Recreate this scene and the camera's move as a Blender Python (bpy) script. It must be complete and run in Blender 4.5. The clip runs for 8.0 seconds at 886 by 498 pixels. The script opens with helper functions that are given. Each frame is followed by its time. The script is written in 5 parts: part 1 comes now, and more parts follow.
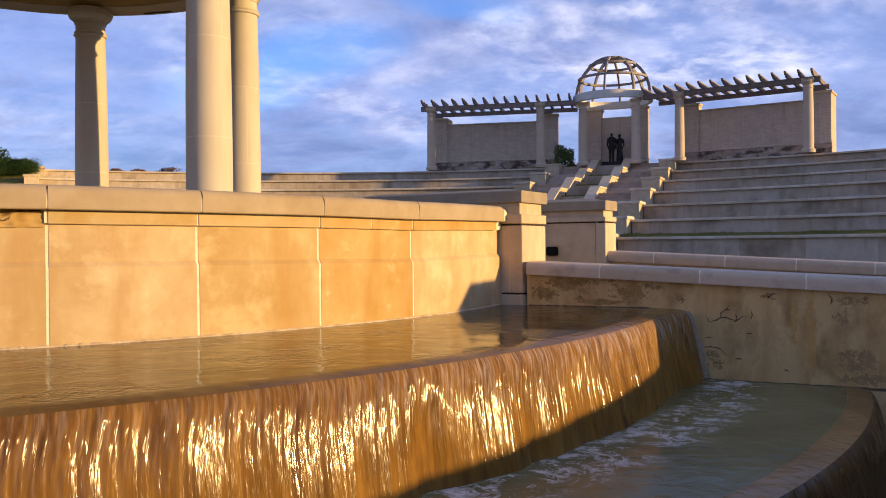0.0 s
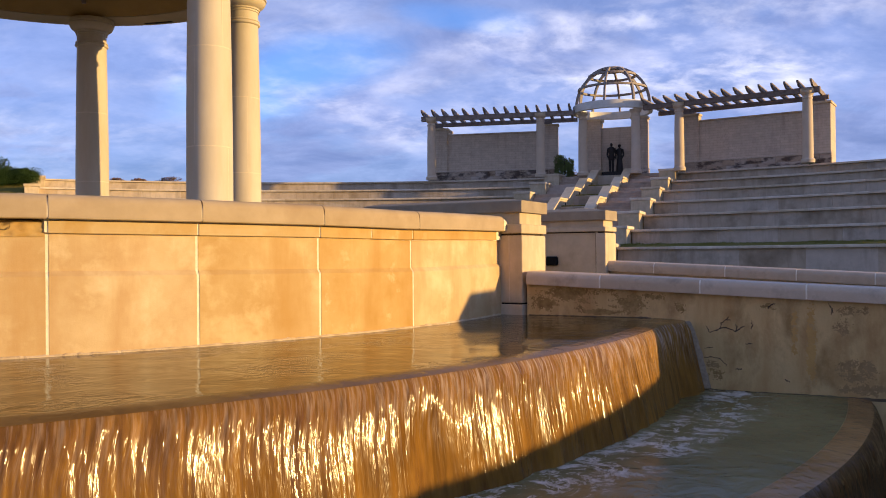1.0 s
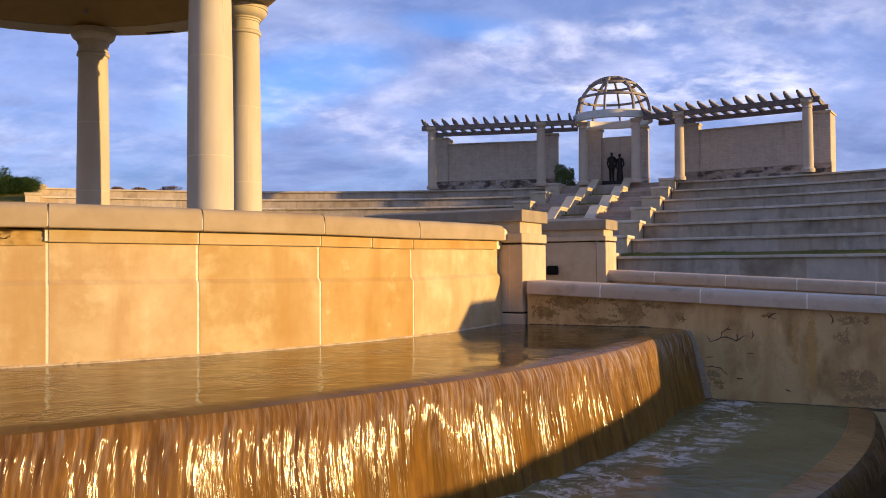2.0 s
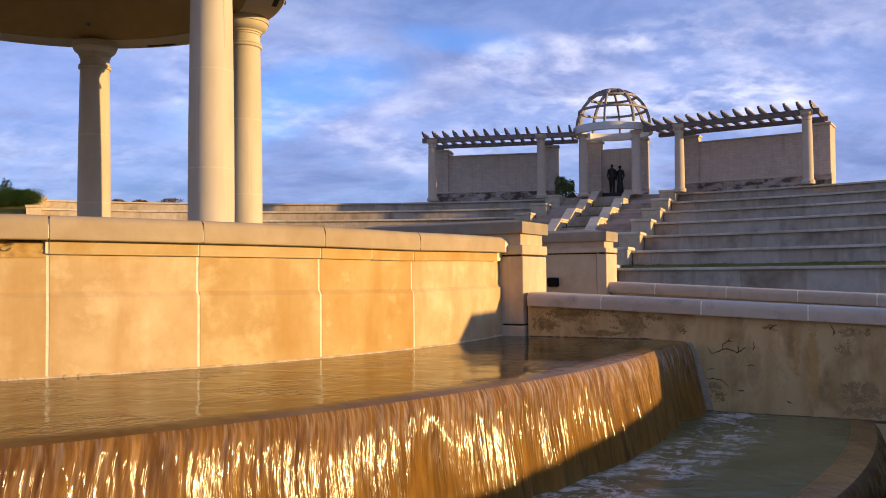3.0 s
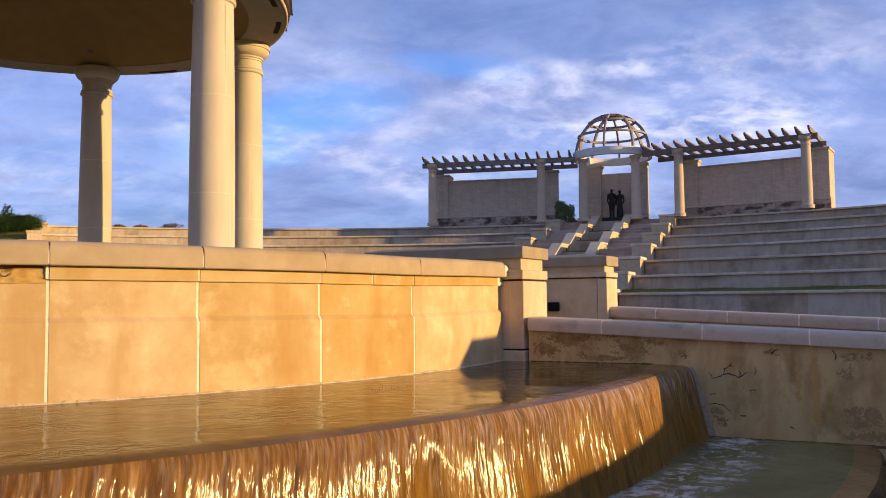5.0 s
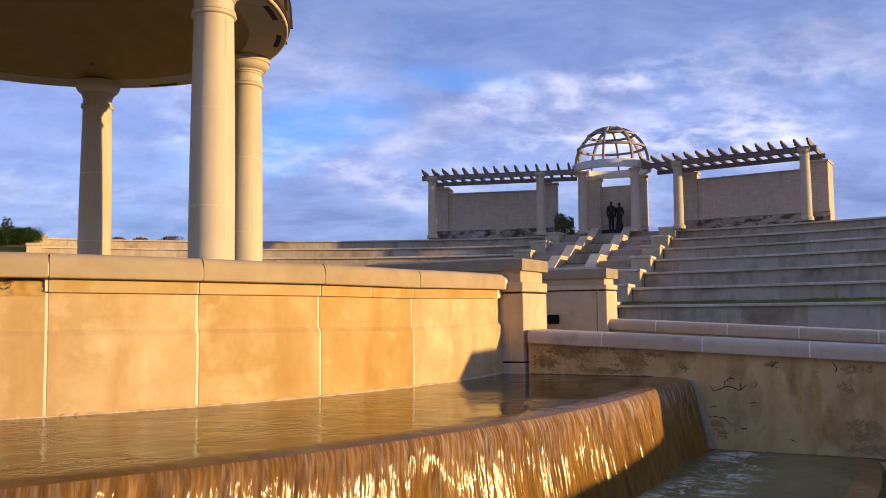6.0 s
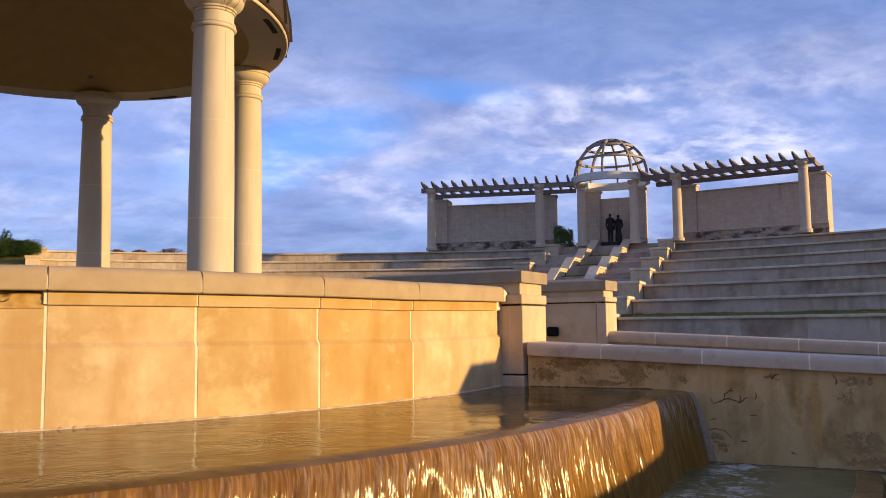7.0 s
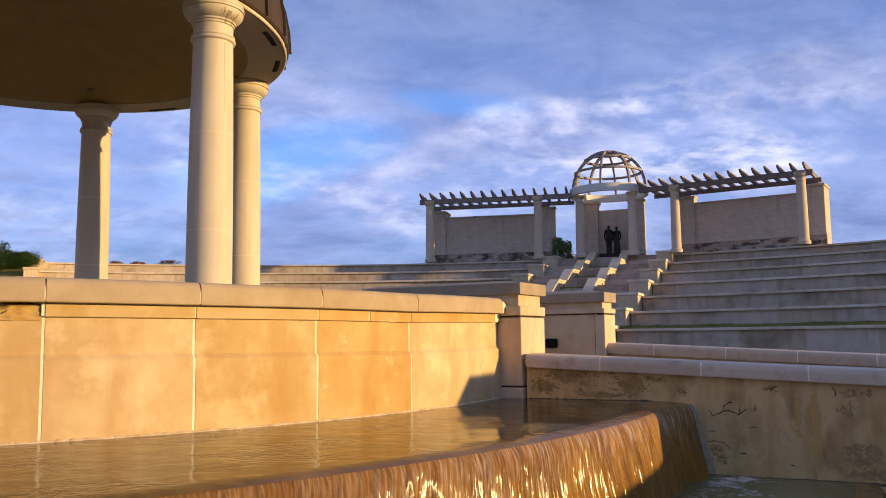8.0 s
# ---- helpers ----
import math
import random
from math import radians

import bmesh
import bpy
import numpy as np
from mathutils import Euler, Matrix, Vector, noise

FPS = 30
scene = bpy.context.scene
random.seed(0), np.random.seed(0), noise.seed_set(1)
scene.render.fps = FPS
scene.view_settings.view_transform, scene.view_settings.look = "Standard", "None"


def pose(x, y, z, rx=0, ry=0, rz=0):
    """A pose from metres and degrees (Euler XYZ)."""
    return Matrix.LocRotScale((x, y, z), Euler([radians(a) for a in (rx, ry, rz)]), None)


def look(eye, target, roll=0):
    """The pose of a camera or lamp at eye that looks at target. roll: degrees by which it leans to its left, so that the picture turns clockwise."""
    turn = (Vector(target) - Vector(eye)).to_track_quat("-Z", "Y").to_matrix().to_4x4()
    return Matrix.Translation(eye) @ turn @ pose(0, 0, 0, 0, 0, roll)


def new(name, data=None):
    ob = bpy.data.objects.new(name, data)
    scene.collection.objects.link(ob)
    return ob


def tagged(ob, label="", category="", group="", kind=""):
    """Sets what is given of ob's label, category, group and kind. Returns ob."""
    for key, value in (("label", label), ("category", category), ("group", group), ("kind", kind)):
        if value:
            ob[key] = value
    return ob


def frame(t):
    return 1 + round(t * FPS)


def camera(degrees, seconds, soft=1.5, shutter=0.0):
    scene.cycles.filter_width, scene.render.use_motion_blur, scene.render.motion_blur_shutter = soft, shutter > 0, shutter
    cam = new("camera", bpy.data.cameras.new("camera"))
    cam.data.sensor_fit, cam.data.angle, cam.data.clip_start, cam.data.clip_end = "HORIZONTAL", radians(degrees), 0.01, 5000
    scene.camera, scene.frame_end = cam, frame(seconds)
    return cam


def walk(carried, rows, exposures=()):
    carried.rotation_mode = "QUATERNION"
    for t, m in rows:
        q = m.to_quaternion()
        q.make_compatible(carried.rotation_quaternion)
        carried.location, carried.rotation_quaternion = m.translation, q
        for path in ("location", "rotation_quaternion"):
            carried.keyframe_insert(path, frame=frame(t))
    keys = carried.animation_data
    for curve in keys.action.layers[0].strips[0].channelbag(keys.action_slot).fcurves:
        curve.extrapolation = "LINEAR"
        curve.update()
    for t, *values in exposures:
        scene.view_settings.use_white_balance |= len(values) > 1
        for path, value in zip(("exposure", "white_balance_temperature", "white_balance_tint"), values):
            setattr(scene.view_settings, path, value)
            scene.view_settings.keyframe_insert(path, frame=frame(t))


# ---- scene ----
cam = camera(56.0, 8.0, soft=1.0)
EYE = (0.0, 0.0, 0.62)
TURN = [(0.0, 0.0, -0.31, 0.49), (0.5, -0.01, 0.05, 0.48), (1.0, 0.0, 0.36, 0.43), (1.5, 0.02, 0.65, 0.38),
        (3.0, 0.06, 1.81, 0.43), (3.5, 0.08, 2.25, 0.48), (4.0, 0.09, 2.66, 0.5), (4.5, 0.09, 3.08, 0.51),
        (6.0, 0.06, 4.37, 0.54), (6.5, 0.04, 4.78, 0.56), (7.0, 0.01, 5.21, 0.58), (7.5, -0.03, 5.61, 0.59),
        (8.0, -0.09, 6.01, 0.6)]
walk(cam, [(t, pose(*EYE, 90 + pitch, roll, yaw)) for t, yaw, pitch, roll in TURN], ((0.0, 0.45), (8.0, 0.45)))

# ---------------------------------------------------------------- light
SUN_AZ, SUN_EL = -17.0, 7.0          # degrees: counter-clockwise from east (x), and above the horizon
world = bpy.data.worlds.new("evening_sky")
scene.world = world
world.use_nodes = True


SKY_TINT = (1.4, 1.6, 2.45, 1)
CLOUD_SHADE = (2.38, 2.92, 5.6, 1)          # shaded undersides
CLOUD_LOW = (2.05, 2.6, 5.1, 1)           # far layers near the horizon
CLOUD_HIGH = (1.6, 2.2, 4.4, 1)          # thicker deck overhead
CLOUD_LIT = (9.0, 8.9, 10.6, 1)             # sunlit tufts


def sky_nodes():
    nt = world.node_tree
    nt.nodes.clear()
    N, L = nt.nodes.new, nt.links.new

    def math_node(op, a, b):
        n = N("ShaderNodeMath")
        n.operation = op
        for k, v in enumerate((a, b)):
            if isinstance(v, (int, float)):
                n.inputs[k].default_value = v
            else:
                L(v, n.inputs[k])
        return n.outputs[0]

    def ramp(v, lo, hi):
        r = N("ShaderNodeMapRange")
        r.interpolation_type = "SMOOTHSTEP"
        r.inputs["From Min"].default_value, r.inputs["From Max"].default_value = lo, hi
        L(v, r.inputs["Value"])
        return r.outputs[0]

    def blend(f, a, b, mode="MIX"):
        m = N("ShaderNodeMix")
        m.data_type, m.blend_type = "RGBA", mode
        for sock, v in ((m.inputs[0], f), (m.inputs[6], a), (m.inputs[7], b)):
            if isinstance(v, (int, float, tuple)):
                sock.default_value = v
            else:
                L(v, sock)
        return m.outputs[2]

    def clouds(vec, scale, detail, rough, distort):
        n = N("ShaderNodeTexNoise")
        n.inputs["Scale"].default_value, n.inputs["Detail"].default_value = scale, detail
        n.inputs["Roughness"].default_value, n.inputs["Distortion"].default_value = rough, distort
        L(vec, n.inputs["Vector"])
        return n.outputs["Fac"]

    sky = N("ShaderNodeTexSky")
    sky.sky_type, sky.sun_disc = "NISHITA", False
    sky.sun_elevation, sky.sun_rotation = radians(SUN_EL + 3), radians(90 - SUN_AZ)
    sky.air_density, sky.dust_density, sky.ozone_density = 1.0, 0.6, 3.0
    sep = N("ShaderNodeSeparateXYZ")
    L(N("ShaderNodeTexCoord").outputs["Generated"], sep.inputs[0])
    up = math_node("MAXIMUM", sep.outputs["Z"], 0.0)
    deck = math_node("ADD", up, 0.30)           # direction projected onto a flat deck
    com = N("ShaderNodeCombineXYZ")
    L(math_node("DIVIDE", sep.outputs["X"], deck), com.inputs[0])
    L(math_node("DIVIDE", sep.outputs["Y"], deck), com.inputs[1])
    mp = N("ShaderNodeMapping")
    mp.inputs["Location"].default_value = (0.35, 0.9, 0)
    mp.inputs["Rotation"].default_value = (0, 0, radians(14))
    mp.inputs["Scale"].default_value = (1.0, 1.25, 1)
    L(com.outputs[0], mp.inputs[0])
    vec = mp.outputs[0]
    cover = ramp(clouds(vec, 1.5, 9, 0.56, 0.15), 0.30, 0.56)
    tufts = ramp(clouds(vec, 4.2, 10, 0.57, 0.25), 0.41, 0.73)
    puffs = ramp(clouds(vec, 10.5, 8, 0.58, 0.2), 0.40, 0.72)
    cover = math_node("MAXIMUM", cover, math_node("MULTIPLY", ramp(up, 0.24, 0.36), 0.92))
    ahead = math_node("MAXIMUM", sep.outputs["Y"], 0.05)
    east, rise = math_node("DIVIDE", sep.outputs["X"], ahead), math_node("DIVIDE", sep.outputs["Z"], ahead)
    ruffle = math_node("MULTIPLY", math_node("SUBTRACT", clouds(vec, 3.4, 8, 0.6, 0.3), 0.5), 1.9)

    def bank(x, z, rx, rz, tilt):
        """Ragged elliptical bank of the cloud field ahead, leaning by tilt."""
        dx = math_node("SUBTRACT", east, x)
        dz = math_node("SUBTRACT", math_node("SUBTRACT", rise, z), math_node("MULTIPLY", dx, tilt))
        a, b = math_node("DIVIDE", dx, rx), math_node("DIVIDE", dz, rz)
        d = math_node("ADD", math_node("MULTIPLY", a, a), math_node("MULTIPLY", b, b))
        return ramp(math_node("ADD", math_node("SUBTRACT", 1.0, d), ruffle), -0.15, 1.0)

    gap = math_node("MAXIMUM", bank(-0.19, 0.215, 0.17, 0.050, 0.22), bank(0.03, 0.285, 0.10, 0.022, -0.1))
    cover = math_node("SUBTRACT", math_node("MAXIMUM", cover, 0.84), math_node("MULTIPLY", gap, 0.72))
    bright = math_node("MAXIMUM", bank(0.30, 0.205, 0.22, 0.05, 0.12), math_node("MULTIPLY", bank(0.13, 0.268, 0.17, 0.035, 0.15), 0.75))
    bright = math_node("MAXIMUM", bright, math_node("MULTIPLY", bank(-0.12, 0.17, 0.17, 0.03, -0.28), 0.45))
    masses = ramp(clouds(vec, 1.9, 5, 0.5, 0.1), 0.38, 0.64)
    band = math_node("SUBTRACT", 1.0, math_node("MULTIPLY", ramp(up, 0.25, 0.345), 0.85))
    lit = math_node("MULTIPLY", math_node("MULTIPLY", tufts, math_node("ADD", math_node("ADD", math_node("MULTIPLY", masses, 0.22), 0.07), math_node("MULTIPLY", bright, 0.62))), band)
    lit = math_node("MINIMUM", math_node("ADD", lit, math_node("MULTIPLY", math_node("MULTIPLY", puffs, math_node("ADD", math_node("MULTIPLY", masses, 0.45), math_node("MULTIPLY", bright, 0.6))), math_node("MULTIPLY", band, 0.55))), 1.0)
    lit = math_node("MULTIPLY", lit, math_node("ADD", math_node("MULTIPLY", ramp(up, 0.05, 0.2), 0.8), 0.2))
    blue = blend(1.0, sky.outputs[0], SKY_TINT, "MULTIPLY")
    shade = blend(ramp(up, 0.20, 0.38), blend(ramp(up, 0.04, 0.17), CLOUD_LOW, CLOUD_SHADE), CLOUD_HIGH)
    mottle = ramp(clouds(vec, 3.6, 10, 0.66, 0.4), 0.32, 0.68)
    shade = blend(mottle, blend(1.0, shade, (0.78, 0.81, 0.86, 1), "MULTIPLY"), blend(1.0, shade, (1.26, 1.22, 1.15, 1), "MULTIPLY"))
    flat = N("ShaderNodeCombineXYZ")            # thin level streaks low over the horizon
    L(math_node("MULTIPLY", east, 5.0), flat.inputs[0]); L(math_node("MULTIPLY", rise, 34.0), flat.inputs[1])
    streak = math_node("MULTIPLY", ramp(clouds(flat.outputs[0], 1.0, 5, 0.55, 0.3), 0.44, 0.66), math_node("SUBTRACT", 1.0, ramp(up, 0.10, 0.17)))
    shade = blend(streak, shade, blend(1.0, shade, (0.70, 0.76, 0.84, 1), "MULTIPLY"))
    col = blend(math_node("MULTIPLY", cover, 0.90), blue, shade)
    col = blend(lit, col, CLOUD_LIT)
    bg, out = N("ShaderNodeBackground"), N("ShaderNodeOutputWorld")
    bg.inputs["Strength"].default_value = 0.1
    L(col, bg.inputs[0])
    L(bg.outputs[0], out.inputs[0])


sky_nodes()

sun_dir = Vector((math.cos(radians(SUN_AZ)) * math.cos(radians(SUN_EL)), math.sin(radians(SUN_AZ)) * math.cos(radians(SUN_EL)), math.sin(radians(SUN_EL))))
lamp = bpy.data.lights.new("sun", "SUN")
lamp.energy, lamp.angle, lamp.color = 4.8, radians(0.53), (1.0, 0.67, 0.27)
sun = new("sun", lamp)
sun.matrix_world = look(tuple(sun_dir * 60), (0, 0, 0))

# ---------------------------------------------------------------- materials


def mat(name, base, second, rough=0.8, scale=6.0, bump=0.3, bump_scale=60.0, spec=0.35, stain=None, stain_at=(0.5, 0.7), stain_scale=1.3, vary=0.0, metal=0.0, stretch=(1, 1, 1), runs=None):
    m = bpy.data.materials.new(name)
    m.use_nodes = True
    nt = m.node_tree
    N, L = nt.nodes.new, nt.links.new
    b = nt.nodes["Principled BSDF"]
    tc, mp = N("ShaderNodeTexCoord"), N("ShaderNodeMapping")
    geo = N("ShaderNodeNewGeometry")
    L(geo.outputs["Position"], mp.inputs[0]); mp.inputs["Scale"].default_value = stretch
    n = N("ShaderNodeTexNoise"); n.inputs["Scale"].default_value = scale; n.inputs["Detail"].default_value = 8; n.inputs["Roughness"].default_value = 0.65
    L(mp.outputs[0], n.inputs["Vector"])
    cr = N("ShaderNodeValToRGB"); cr.color_ramp.elements[0].color = (*second, 1); cr.color_ramp.elements[1].color = (*base, 1)
    cr.color_ramp.elements[0].position, cr.color_ramp.elements[1].position = 0.3, 0.65
    L(n.outputs["Fac"], cr.inputs[0])
    col = cr.outputs[0]
    if stain:
        s = N("ShaderNodeTexNoise"); s.inputs["Scale"].default_value = stain_scale; s.inputs["Detail"].default_value = 6; s.inputs["Roughness"].default_value = 0.6; s.inputs["Distortion"].default_value = 0.12
        L(mp.outputs[0], s.inputs["Vector"])
        sr = N("ShaderNodeValToRGB"); sr.color_ramp.elements[0].position, sr.color_ramp.elements[1].position = stain_at
        L(s.outputs["Fac"], sr.inputs[0])
        mx = N("ShaderNodeMix"); mx.data_type = "RGBA"; mx.inputs[7].default_value = (*stain, 1)
        L(sr.outputs[0], mx.inputs[0]); L(col, mx.inputs[6])
        col = mx.outputs[2]
    if runs:                                  # darker weathering that runs down
        mr2 = N("ShaderNodeMapping"); mr2.inputs["Scale"].default_value = (3.2, 3.2, 0.55)
        L(geo.outputs["Position"], mr2.inputs[0])
        rn = N("ShaderNodeTexNoise"); rn.inputs["Scale"].default_value = 1.0; rn.inputs["Detail"].default_value = 7; rn.inputs["Roughness"].default_value = 0.6; rn.inputs["Distortion"].default_value = 0.15
        L(mr2.outputs[0], rn.inputs["Vector"])
        rr = N("ShaderNodeValToRGB"); rr.color_ramp.elements[0].position, rr.color_ramp.elements[1].position = 0.5, 0.82
        L(rn.outputs["Fac"], rr.inputs[0])
        mx2 = N("ShaderNodeMix"); mx2.data_type = "RGBA"; mx2.inputs[7].default_value = (*runs, 1)
        L(rr.outputs[0], mx2.inputs[0]); L(col, mx2.inputs[6])
        col = mx2.outputs[2]
    if vary:
        oi = N("ShaderNodeObjectInfo")
        mr = N("ShaderNodeMapRange"); mr.inputs["To Min"].default_value = 1 - vary; mr.inputs["To Max"].default_value = 1 + vary
        L(oi.outputs["Random"], mr.inputs["Value"])
        hs = N("ShaderNodeHueSaturation")
        sat = N("ShaderNodeMapRange"); sat.inputs["To Min"].default_value = 1 + vary * 1.2; sat.inputs["To Max"].default_value = 1 - vary * 1.2
        L(oi.outputs["Random"], sat.inputs["Value"]); L(sat.outputs[0], hs.inputs["Saturation"])
        L(mr.outputs[0], hs.inputs["Value"]); L(col, hs.inputs["Color"])
        col = hs.outputs[0]
    L(col, b.inputs["Base Color"])
    b.inputs["Roughness"].default_value, b.inputs["Metallic"].default_value = rough, metal
    b.inputs["Specular IOR Level"].default_value = spec
    if bump:
        f = N("ShaderNodeTexNoise"); f.inputs["Scale"].default_value = bump_scale; f.inputs["Detail"].default_value = 5
        L(mp.outputs[0], f.inputs["Vector"])
        bp = N("ShaderNodeBump"); bp.inputs["Strength"].default_value = bump; bp.inputs["Distance"].default_value = 0.01
        L(f.outputs["Fac"], bp.inputs["Height"]); L(bp.outputs[0], b.inputs["Normal"])
    return m


WALL_STONE = mat("golden_limestone", (0.565, 0.41, 0.20), (0.42, 0.255, 0.085), 0.75, 1.5, 0.10, 110, stain=(0.63, 0.485, 0.26), stain_at=(0.51, 0.76), stain_scale=3.8, vary=0.10, runs=(0.41, 0.225, 0.06))
WALL_RUST = mat("rust_stained_limestone", (0.55, 0.375, 0.16), (0.43, 0.25, 0.07), 0.75, 2.4, 0.10, 110, stain=(0.63, 0.48, 0.26), stain_at=(0.58, 0.72), stain_scale=5.0, vary=0.05, runs=(0.40, 0.215, 0.05))
BAND_PALE = mat("pale_band_limestone", (0.57, 0.43, 0.235), (0.46, 0.31, 0.125), 0.75, 2.0, 0.10, 110, stain=(0.44, 0.27, 0.085), stain_at=(0.54, 0.74), stain_scale=3.0, vary=0.05)
COPING = mat("coping_limestone", (0.43, 0.325, 0.20), (0.35, 0.26, 0.15), 0.7, 4, 0.10, 130, stain=(0.31, 0.21, 0.11), stain_at=(0.5, 0.75), vary=0.07)
CAP = mat("weathered_cap_stone", (0.36, 0.285, 0.19), (0.27, 0.21, 0.14), 0.75, 5, 0.12, 110, stain=(0.25, 0.19, 0.12), stain_at=(0.5, 0.75), vary=0.05)
JOINT = mat("fine_joint", (0.68, 0.575, 0.41), (0.58, 0.47, 0.31), 0.8, 20, 0.1, 90)
JOINT_PALE = mat("pale_coping_joint", (0.86, 0.78, 0.62), (0.76, 0.68, 0.52), 0.9, 20, 0.2, 120)
JOINT_DARK = mat("dark_open_joint", (0.05, 0.036, 0.023), (0.03, 0.022, 0.014), 0.9, 20, 0.1, 90)
WET = mat("wet_stone_line", (0.14, 0.095, 0.045), (0.09, 0.06, 0.03), 0.3, 9, 0.3, 60)
MORTAR = mat("pale_mortar", (0.82, 0.75, 0.57), (0.70, 0.60, 0.42), 0.9, 20, 0.3, 120)
PALE = mat("pale_limestone", (0.645, 0.51, 0.335), (0.51, 0.395, 0.25), 0.75, 4, 0.15, 90, stain=(0.36, 0.27, 0.16), stain_at=(0.54, 0.78), vary=0.06, runs=(0.40, 0.30, 0.175))
COLUMN = mat("column_limestone", (0.56, 0.475, 0.34), (0.47, 0.385, 0.255), 0.7, 2.2, 0.10, 110, stain=(0.44, 0.355, 0.235), stain_at=(0.56, 0.8), stain_scale=1.6, vary=0.03, stretch=(1, 1, 0.3), runs=(0.46, 0.37, 0.24))
TERRACE = mat("weathered_terrace_stone", (0.58, 0.46, 0.34), (0.45, 0.35, 0.25), 0.85, 1.6, 0.3, 30, stain=(0.23, 0.175, 0.115), stain_at=(0.51, 0.74), stain_scale=0.75, vary=0.10, runs=(0.32, 0.24, 0.16))
TERRACE_CAP = mat("terrace_coping_stone", (0.70, 0.575, 0.42), (0.52, 0.425, 0.30), 0.8, 2.5, 0.3, 40, vary=0.10, runs=(0.44, 0.33, 0.22))
CHEEK_CAP = mat("pale_cheek_coping", (0.67, 0.52, 0.34), (0.55, 0.42, 0.27), 0.7, 3, 0.2, 40, vary=0.06)
STEP_STONE = mat("worn_step_stone", (0.50, 0.375, 0.275), (0.37, 0.275, 0.20), 0.85, 3, 0.3, 40, stain=(0.25, 0.19, 0.13), stain_at=(0.55, 0.8), vary=0.10)
GREY_COPING = mat("smooth_grey_coping", (0.60, 0.46, 0.31), (0.48, 0.36, 0.235), 0.45, 4, 0.12, 120, spec=0.4, stain=(0.34, 0.255, 0.165), stain_at=(0.52, 0.74), stain_scale=4.0, vary=0.06)
BASIN = mat("stained_basin_wall", (0.69, 0.48, 0.215), (0.56, 0.37, 0.145), 0.75, 2.0, 0.25, 60, stain=(0.36, 0.22, 0.075), stain_at=(0.47, 0.68), stain_scale=4.0, stretch=(1, 1, 0.6), runs=(0.40, 0.20, 0.05))


RUST = mat("rust_run_on_plaster", (0.56, 0.335, 0.10), (0.47, 0.27, 0.08), 0.8, 8, 0.2, 60)
ALGAE = mat("brown_algae_stain", (0.42, 0.27, 0.095), (0.22, 0.13, 0.042), 0.85, 16, 0.3, 60)
RAW = mat("raw_plaster_under_facing", (0.40, 0.26, 0.11), (0.30, 0.19, 0.075), 0.9, 16, 0.4, 60)
MILDEW = mat("black_mildew", (0.14, 0.115, 0.08), (0.28, 0.23, 0.155), 0.9, 30, 0.1, 60)
TIMBER = mat("weathered_pergola_timber", (0.28, 0.225, 0.19), (0.18, 0.14, 0.12), 0.75, 6, 0.3, 40, vary=0.15)
BRICK = mat("pale_brick", (0.60, 0.49, 0.37), (0.49, 0.395, 0.295), 0.85, 3, 0.3, 30, vary=0.05, runs=(0.42, 0.32, 0.235))


def coursing(m, mortar):
    """Fine brick coursing for walls that stand far off."""
    nt = m.node_tree
    N, L = nt.nodes.new, nt.links.new
    b = nt.nodes["Principled BSDF"]
    sep, com = N("ShaderNodeSeparateXYZ"), N("ShaderNodeCombineXYZ")
    L(N("ShaderNodeTexCoord").outputs["Object"], sep.inputs[0])
    L(sep.outputs["X"], com.inputs[0]); L(sep.outputs["Z"], com.inputs[1])
    br = N("ShaderNodeTexBrick")
    br.inputs["Scale"].default_value, br.inputs["Brick Width"].default_value, br.inputs["Row Height"].default_value = 1.0, 0.42, 0.14
    br.inputs["Mortar Size"].default_value = 0.008
    br.inputs["Color1"].default_value, br.inputs["Color2"].default_value, br.inputs["Mortar"].default_value = (0.93, 0.92, 0.91, 1), (1.05, 1.03, 1.01, 1), (*mortar, 1)
    L(com.outputs[0], br.inputs["Vector"])
    mx = N("ShaderNodeMix"); mx.data_type = "RGBA"; mx.blend_type = "MULTIPLY"; mx.inputs[0].default_value = 1.0
    L(b.inputs["Base Color"].links[0].from_socket, mx.inputs[6]); L(br.outputs["Color"], mx.inputs[7])
    L(mx.outputs[2], b.inputs["Base Color"])


coursing(BRICK, (0.82, 0.80, 0.78))
BASE_STONE = mat("stained_base_stone", (0.50, 0.385, 0.28), (0.38, 0.285, 0.205), 0.9, 3, 0.4, 14, stain=(0.11, 0.08, 0.058), stain_at=(0.47, 0.60), stain_scale=1.7, vary=0.15, stretch=(1, 1, 2.2))
PERGOLA_STONE = mat("pergola_column_limestone", (0.60, 0.475, 0.345), (0.53, 0.415, 0.30), 0.75, 2, 0.1, 60, vary=0.04)
RING_WHITE = mat("painted_ring", (0.72, 0.68, 0.60), (0.62, 0.58, 0.5), 0.6, 4, 0.1, 30)
RIB = mat("weathered_rib_steel", (0.34, 0.28, 0.235), (0.23, 0.19, 0.16), 0.6, 5, 0.2, 40)
BRONZE = mat("dark_bronze", (0.035, 0.028, 0.024), (0.02, 0.017, 0.015), 0.45, 8, 0.2, 30, metal=0.6)
CEILING = mat("brown_plaster_ceiling", (0.31, 0.20, 0.06), (0.25, 0.16, 0.046), 0.8, 3, 0.1, 60)
SOFFIT = mat("soffit_plaster", (0.38, 0.30, 0.19), (0.33, 0.26, 0.16), 0.75, 3, 0.1, 60)
